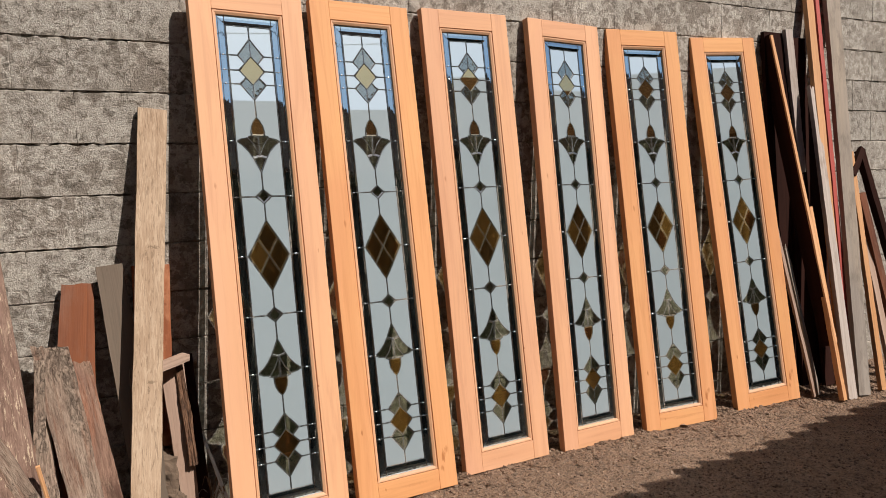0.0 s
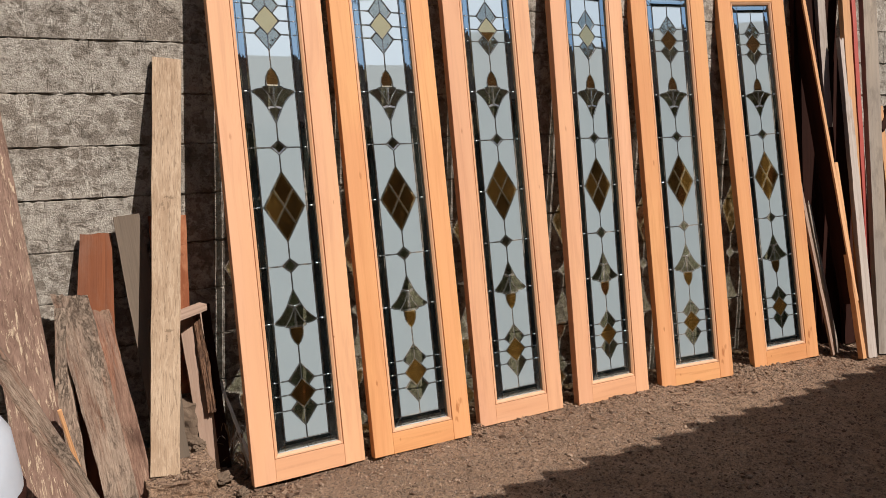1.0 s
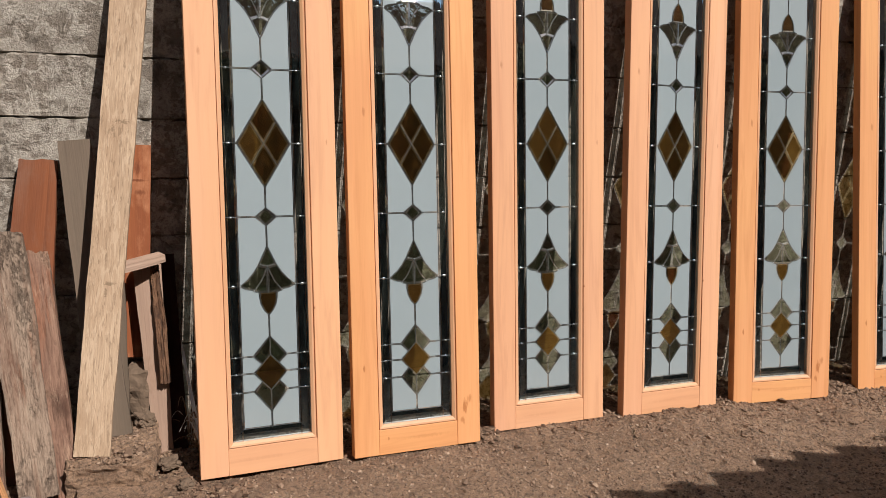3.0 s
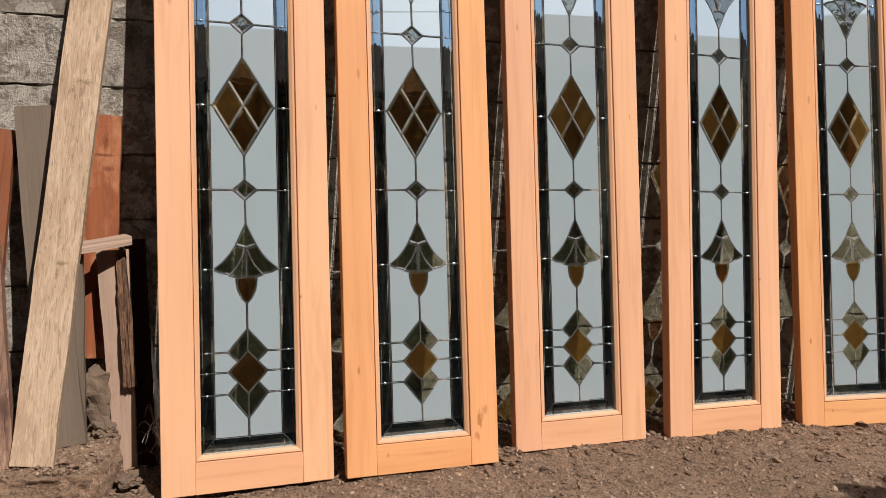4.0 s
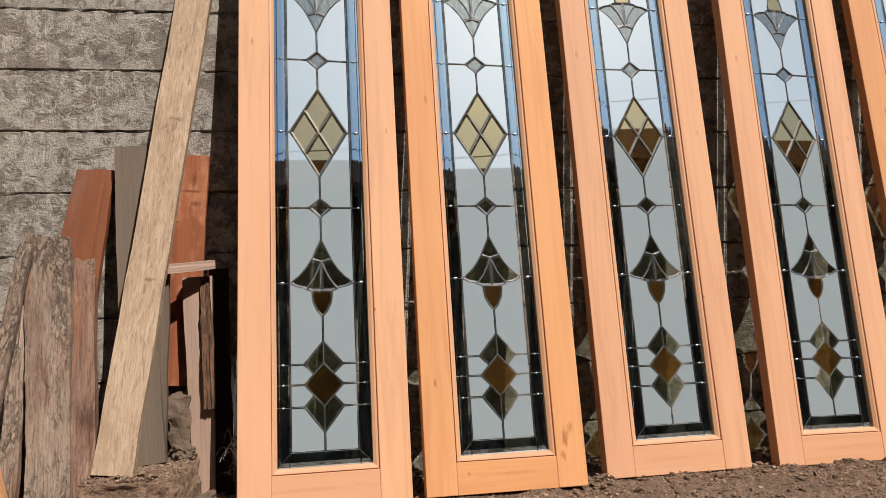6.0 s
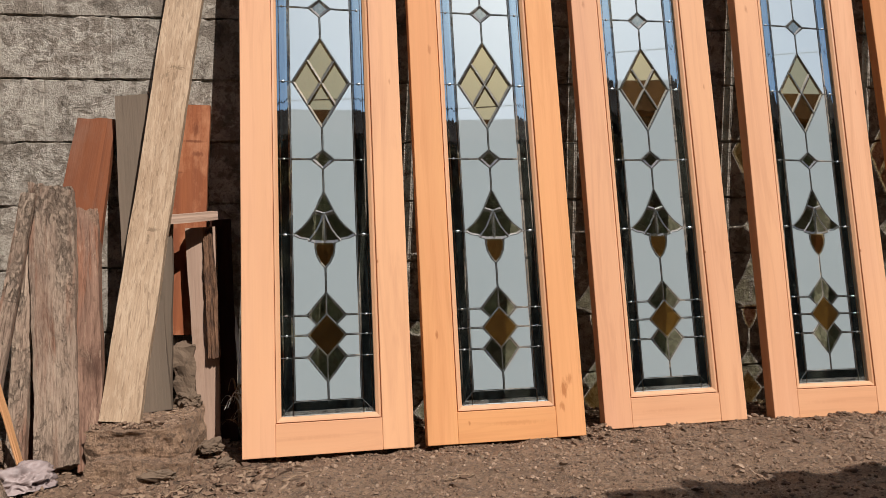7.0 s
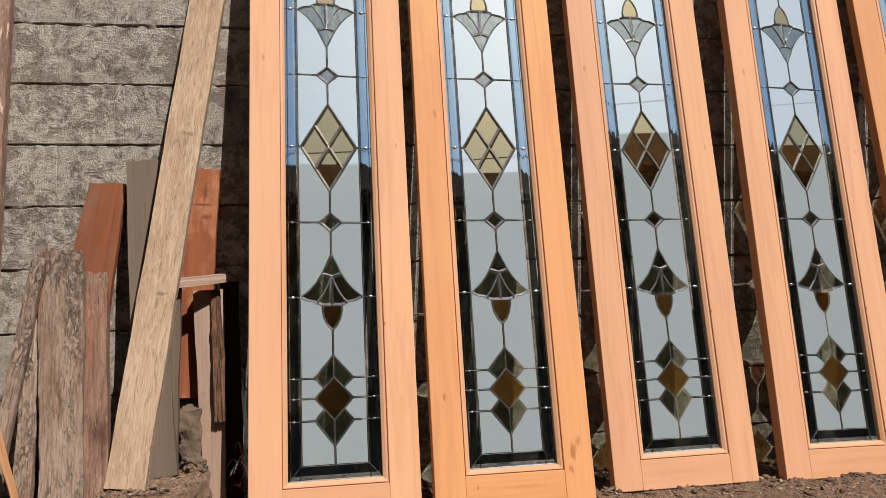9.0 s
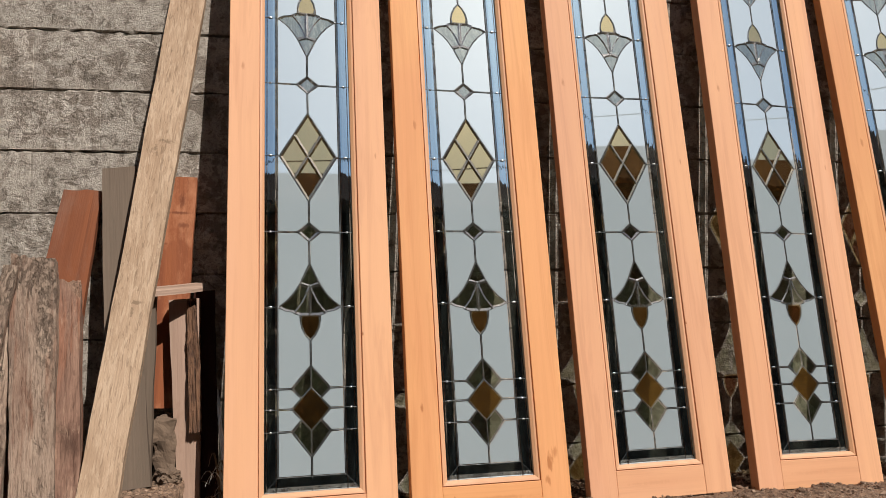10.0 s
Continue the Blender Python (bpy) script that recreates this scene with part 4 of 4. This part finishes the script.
plank("board", "strip of rough bark along a plank edge", (1.144, -0.192, 0.25), (1.121, -0.120, 0.626), 0.036, 0.014, BARK, taper=0.8, wobble=0.004, ragged=0.01, seed=17, cracks=0.006)


plank("stick", "splintered whitish stick leaning beside a door", (1.262, -0.41, 0.03), (1.190, -0.075, 0.36), 0.012, 0.008, CHALKY, wobble=0.003, ragged=0.012, seed=19, category="stick")


def dry_plant(center, seed):
    """A tuft of curled dry blades."""
    rnd_ = random.Random(seed)
    plant = tagged(new("dry_plant"), "tuft of dry curled grey-brown weeds on soil", "plant")
    plant.location = center
    for _ in range(26):
        a, reach, rise, w = rnd_.uniform(0, 6.28), rnd_.uniform(0.03, 0.10), rnd_.uniform(0.04, 0.19), rnd_.uniform(0.002, 0.005)
        verts, faces = [], []
        for i in range(9):
            f = i / 8
            r, z = reach * f ** 1.3, rise * math.sin(f * 2.3) + 0.004
            p = Vector((math.cos(a) * r, math.sin(a) * r * 0.7, z))
            side = Vector((-math.sin(a + f * 2), math.cos(a + f * 2), 0.4)) * w * (1 - 0.8 * f)
            verts += [p - side, p + side]
        faces = [(2 * i, 2 * i + 1, 2 * i + 3, 2 * i + 2) for i in range(8)]
        part("blade", mesh_of("blade", verts, faces, CHALKY if rnd_.random() < 0.35 else LITTER), plant)


dry_plant((1.21, -0.15, 0.0), 4)
dry_plant((1.245, -0.27, 0.0), 6)


def twig(a, b, r, seed, label):
    rnd_ = random.Random(seed)
    a, b = Vector(a), Vector(b)
    side = (b - a).cross(Vector((0, 0, 1))).normalized()
    verts, faces = [], []
    for i in range(9):
        f = i / 8
        p = a.lerp(b, f) + side * rnd_.uniform(-1, 1) * r * 2.2 + Vector((0, 0, abs(rnd_.gauss(0, r))))
        k = r * (1 - 0.6 * f)
        verts += [p + side * k * math.cos(t) + Vector((0, 0, k * math.sin(t))) for t in (0.5, 1.76, 3.0, 4.3, 5.5)]
    for i in range(8):
        faces += [(5 * i + k, 5 * i + (k + 1) % 5, 5 * i + 5 + (k + 1) % 5, 5 * i + 5 + k) for k in range(5)]
    faces += [tuple(range(5))[::-1], tuple(range(40, 45))]
    ob = new("twig", mesh_of("twig", verts, faces, LITTER, True))
    tagged(ob, label, "twig", "dry twigs on the soil")


for k, (x, y, turn, size) in enumerate([(1.36, -0.62, 0.4, 0.10), (1.30, -0.50, 2.4, 0.13), (1.74, -0.70, 0.1, 0.07), (2.36, -0.60, 1.2, 0.06), (2.62, -0.44, 2.0, 0.08),
                                        (2.78, -0.46, 1.0, 0.06), (3.02, -0.56, 0.3, 0.09), (3.36, -0.44, 1.9, 0.07), (3.9, -0.52, 0.7, 0.10), (1.10, -0.66, 1.0, 0.09)]):
    dx, dy = math.cos(turn) * size, math.sin(turn) * size
    twig((x, y, ground_height(x, y) + 0.003), (x + dx, y + dy, ground_height(x + dx, y + dy) + 0.004), 0.0026, 60 + k, "thin dry brown twig lying on soil")


def rag(center, size, seed):
    bm = bmesh.new()
    bmesh.ops.create_icosphere(bm, subdivisions=5, radius=size)
    for v in bm.verts:
        d = v.co.normalized()
        f = 0.75 + 0.35 * noise.noise(d * 1.7 + Vector((seed, 0, 0))) - 0.30 * abs(noise.noise(d * 3.2 + Vector((0, seed, 0)))) - 0.12 * abs(noise.noise(d * 8 + Vector((0, 0, seed))))
        v.co = Vector((d.x * size * f * 1.5, d.y * size * f * 1.2, max(d.z * size * f * 0.8, -0.01)))
    ob = new("plastic_bag", from_bm("plastic_bag", bm, RAG, True))
    ob.location = center
    tagged(ob, "crumpled pale plastic bag lying on soil", "bag")


rag((0.745, -0.52, 0.010), 0.075, 3)


def lathe(name, rings, mat, seg=40):
    verts, faces = [], []
    for r, z in rings:
        verts += [(r * math.cos(2 * math.pi * k / seg), r * math.sin(2 * math.pi * k / seg), z) for k in range(seg)]
    for i in range(len(rings) - 1):
        for k in range(seg):
            a, b = i * seg + k, i * seg + (k + 1) % seg
            faces.append((a, b, b + seg, a + seg))
    faces.append(tuple(range(seg))[::-1])
    faces.append(tuple(range((len(rings) - 1) * seg, len(rings) * seg)))
    return mesh_of(name, verts, faces, mat, True)


drum = tagged(new("plastic_drum"), "grey-white plastic drum with dark band standing on soil", "drum")
drum.location = (0.30, -1.02, 0)
part("drum_body", lathe("drum_body", [(0.20, 0.0), (0.235, 0.03), (0.25, 0.2), (0.25, 0.45), (0.235, 0.58), (0.19, 0.66), (0.10, 0.70)], PLASTIC), drum)
part("band", lathe("band", [(0.246, 0.40), (0.256, 0.405), (0.256, 0.43), (0.246, 0.435)], DARK), drum, "dark band round the drum")

slab_bm = rough_box(0.865, 1.105, -0.455, -0.08, -0.02, 0.112, 0.008, 0.018, 4)
for v in slab_bm.verts:
    q = v.co * 34
    v.co += Vector((noise.noise(q), noise.noise(q + Vector((5, 2, 8))), noise.noise(q + Vector((1, 7, 3))))) * 0.013
step_bm = rough_box(0.90, 1.13, -0.53, -0.44, -0.02, 0.040, 0.008, 0.020, 7)
for v in step_bm.verts:
    q = v.co * 36
    v.co += Vector((noise.noise(q), noise.noise(q + Vector((5, 2, 8))), noise.noise(q + Vector((1, 7, 3))))) * 0.010
step = new("concrete_lump", from_bm("concrete_lump", step_bm, EARTH))
tagged(step, "flat broken brown concrete lump half sunk in soil", "rubble", "rubble at the wall foot")
slab = new("concrete_slab", from_bm("concrete_slab", slab_bm, EARTH))
tagged(slab, "crumbling brown concrete slab lying at the wall foot", "slab")

def rubble(center, size, seed, label, mat):
    bm = bmesh.new()
    bmesh.ops.create_icosphere(bm, subdivisions=4, radius=1.0)
    off = Vector((seed * 2.7, seed * 1.3, seed))
    for v in bm.verts:
        d = v.co.normalized()
        f = 0.85 + 0.38 * noise.noise(d * 1.6 + off) + 0.16 * noise.noise(d * 5 + off) + 0.07 * noise.noise(d * 14 + off)
        cut = max(abs(d.x), abs(d.y), abs(d.z))
        v.co = Vector((d.x * size[0], d.y * size[1], d.z * size[2])) * f / (0.45 + 0.55 * cut)
    ob = new("rubble_stone", from_bm("rubble_stone", bm, mat))
    ob.matrix_world = pose(*center, seed * 7 % 20 - 10, seed * 5 % 16 - 8, seed * 23 % 60 - 30)
    tagged(ob, label, "rubble", "rubble at the wall foot")


lump_bm = rough_box(1.025, 1.095, -0.16, -0.04, 0.09, 0.285, 0.010, 0.022, 8)
for v in lump_bm.verts:
    q = v.co * 38
    v.co += Vector((noise.noise(q), noise.noise(q + Vector((5, 2, 8))), noise.noise(q + Vector((1, 7, 3))))) * 0.012
lump = new("rubble_stone", from_bm("rubble_stone", lump_bm, RUBBLE))
tagged(lump, "crumbling brown lump of old masonry", "rubble", "rubble at the wall foot")
rubble((1.075, -0.19, 0.13), (0.035, 0.04, 0.025), 5, "small grey broken stone on a slab", RUBBLE)
rubble((1.15, -0.30, 0.02), (0.035, 0.03, 0.02), 7, "small brown broken stone on soil", RUBBLE)
rubble((1.06, -0.52, 0.01), (0.05, 0.03, 0.02), 9, "flat brown broken stone on soil", RUBBLE)
rubble((1.09, -0.44, 0.01), (0.03, 0.025, 0.02), 11, "small broken stone beside a slab", RUBBLE)
rubble((1.20, -0.42, 0.0), (0.025, 0.02, 0.016), 13, "small brown broken stone on soil", RUBBLE)

# ---------------------------------------------------------------- planks on the east side
EAST = "planks beside the doors"


def east(label, b, t, width, thick, mat, seed, **more):
    plank("plank", label, b, t, width, thick, mat, seed=seed, group=EAST, category="plank", **more)


# boards over mostly shaded wall, their shade carried by the dark colour
east("wide board with deep shade in its dark colour", (4.60, -0.17, 0.0), (4.62, -0.035, 2.14), 0.17, 0.025, DARK, 22)
east("wide board close to the wall, darkened for shade", (4.80, -0.20, 0.0), (4.80, -0.035, 2.12), 0.20, 0.025, DARK, 31)
east("board beside a grey plank, darkened for shade", (4.90, -0.26, 0.0), (4.90, -0.07, 1.70), 0.15, 0.025, DARK, 32)
# added to cover sunlit wall, its darkness stands for shade
east("low dark board added in place of wall shade", (4.74, -0.14, 0.0), (4.74, -0.04, 1.02), 0.26, 0.02, DARK, 40)
east("thin grey stick with a splintered head", (4.578, -0.37, 0.0), (4.478, -0.14, 1.12), 0.022, 0.016, PALE, 21, ragged=0.02)
east("grey splintered offcut leaning on a dark board", (4.625, -0.36, 0.0), (4.548, -0.19, 0.86), 0.026, 0.015, GREYW, 33, ragged=0.03)
# one plank in two colours: dark for the shaded side, orange for the sunlit edge
east("plank on edge, dark colour for its shaded side", (4.668, -0.425, 0.30), (4.553, -0.070, 2.12), 0.020, 0.09, DARK, 23)
east("thin orange strip added as a plank's sunlit edge", (4.660, -0.437, 0.32), (4.545, -0.082, 2.11), 0.022, 0.010, ORANGE, 39)
east("narrow orange sawn plank leaning on dark boards", (4.652, -0.505, 0.0), (4.655, -0.27, 1.10), 0.028, 0.03, ORANGE, 34)
east("pale weathered plank with a square head", (4.800, -0.110, 1.30), (4.722, -0.062, 2.16), 0.062, 0.025, WHITISH, 24)
east("orange sawn plank leaning high on the wall", (4.715, -0.48, 0.0), (4.925, -0.040, 2.45), 0.062, 0.03, ORANGE, 25)
east("pale grey plank with a split end", (4.715, -0.510, 0.0), (4.830, -0.15, 1.80), 0.075, 0.025, WHITISH, 26, taper=0.7, ragged=0.02)
east("red painted plank leaning on wall", (4.800, -0.46, 0.0), (5.005, -0.035, 2.42), 0.034, 0.05, REDP, 27)
east("wide grey-brown plank leaning on wall", (4.830, -0.505, 0.0), (5.150, -0.040, 2.46), 0.105, 0.03, GREYW, 28, taper=1.2)
east("tan plank leaning beside a grey plank", (5.020, -0.500, 0.0), (5.110, -0.21, 1.42), 0.045, 0.025, ORANGE, 29)
east("pale pink-brown plank leaning low", (5.20, -0.46, 0.0), (5.19, -0.25, 0.95), 0.05, 0.025, PALE, 35)
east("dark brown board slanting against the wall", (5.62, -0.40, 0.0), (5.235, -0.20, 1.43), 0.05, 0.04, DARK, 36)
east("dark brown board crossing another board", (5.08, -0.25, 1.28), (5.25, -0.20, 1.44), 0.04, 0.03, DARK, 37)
east("dark red-brown board leaning low on others", (5.42, -0.40, 0.0), (5.15, -0.26, 1.16), 0.06, 0.03, REDDISH, 38)

# ---------------------------------------------------------------- blocks of the wall
def block_mesh(seed, length, height):
    """One block face with chipped, uneven edges."""
    rnd = random.Random(seed)
    hx, hz = length / 2 + 0.0003, height / 2 - 0.0012
    ring = []
    for k in range(22):
        ring.append((-hx + 2 * hx * k / 22, -hz))
    for k in range(4):
        ring.append((hx, -hz + 2 * hz * k / 4))
    for k in range(22):
        ring.append((hx - 2 * hx * k / 22, hz))
    for k in range(4):
        ring.append((-hx, hz - 2 * hz * k / 4))
    n = len(ring)
    side = [abs(x) > hx - 1e-6 and abs(z) < hz - 1e-6 for x, z in ring]
    outer = [(x + rnd.uniform(-1, 1) * 0.001, 0.0005 if s else 0.002 + rnd.uniform(0, 0.007), z + (0 if s else rnd.uniform(-1, 0.9) * 0.0055 * (1 if z > 0 else -1))) for (x, z), s in zip(ring, side)]
    inner = [(x * (1 - 0.002 / hx), rnd.uniform(-0.002, 0.001), z * (1 - 0.004 / hz)) for x, z in ring]
    back = [(x, 0.03, z) for x, _, z in outer]
    verts = inner + outer + back
    faces = [tuple(range(n))]
    for i in range(n):
        j = (i + 1) % n
        faces.append((n + i, n + j, j, i))
        faces.append((2 * n + i, 2 * n + j, n + j, n + i))
    return mesh_of("block", verts, faces, BLOCK)


variants = [block_mesh(s, BLOCK_LEN, COURSE) for s in range(8)]
rest_v, rest_f = [], []
rnd = random.Random(5)
for row in range(-1, 15):
    shift = 0.825 if row % 2 else 0.625
    z = FIRST + (row + 0.5) * COURSE
    for k in range(-8, 31):
        x = shift + (k + 0.5) * BLOCK_LEN
        y = rnd.uniform(-0.0015, 0.0015)
        me = variants[rnd.randrange(8)]
        if 0.2 < x < 6.4 and -1 < row < 13:
            ob = part("block", me, wall)
            ob.location = (x, y, z)
        elif -2.2 < x < 13.0:
            base = len(rest_v)
            rest_v += [(v.co.x + x, v.co.y + y, v.co.z + z) for v in me.vertices]
            rest_f += [tuple(base + i for i in p.vertices) for p in me.polygons]
rest = part("far_blocks", mesh_of("far_blocks", rest_v, rest_f, BLOCK), wall)
tagged(rest, kind="stuff")
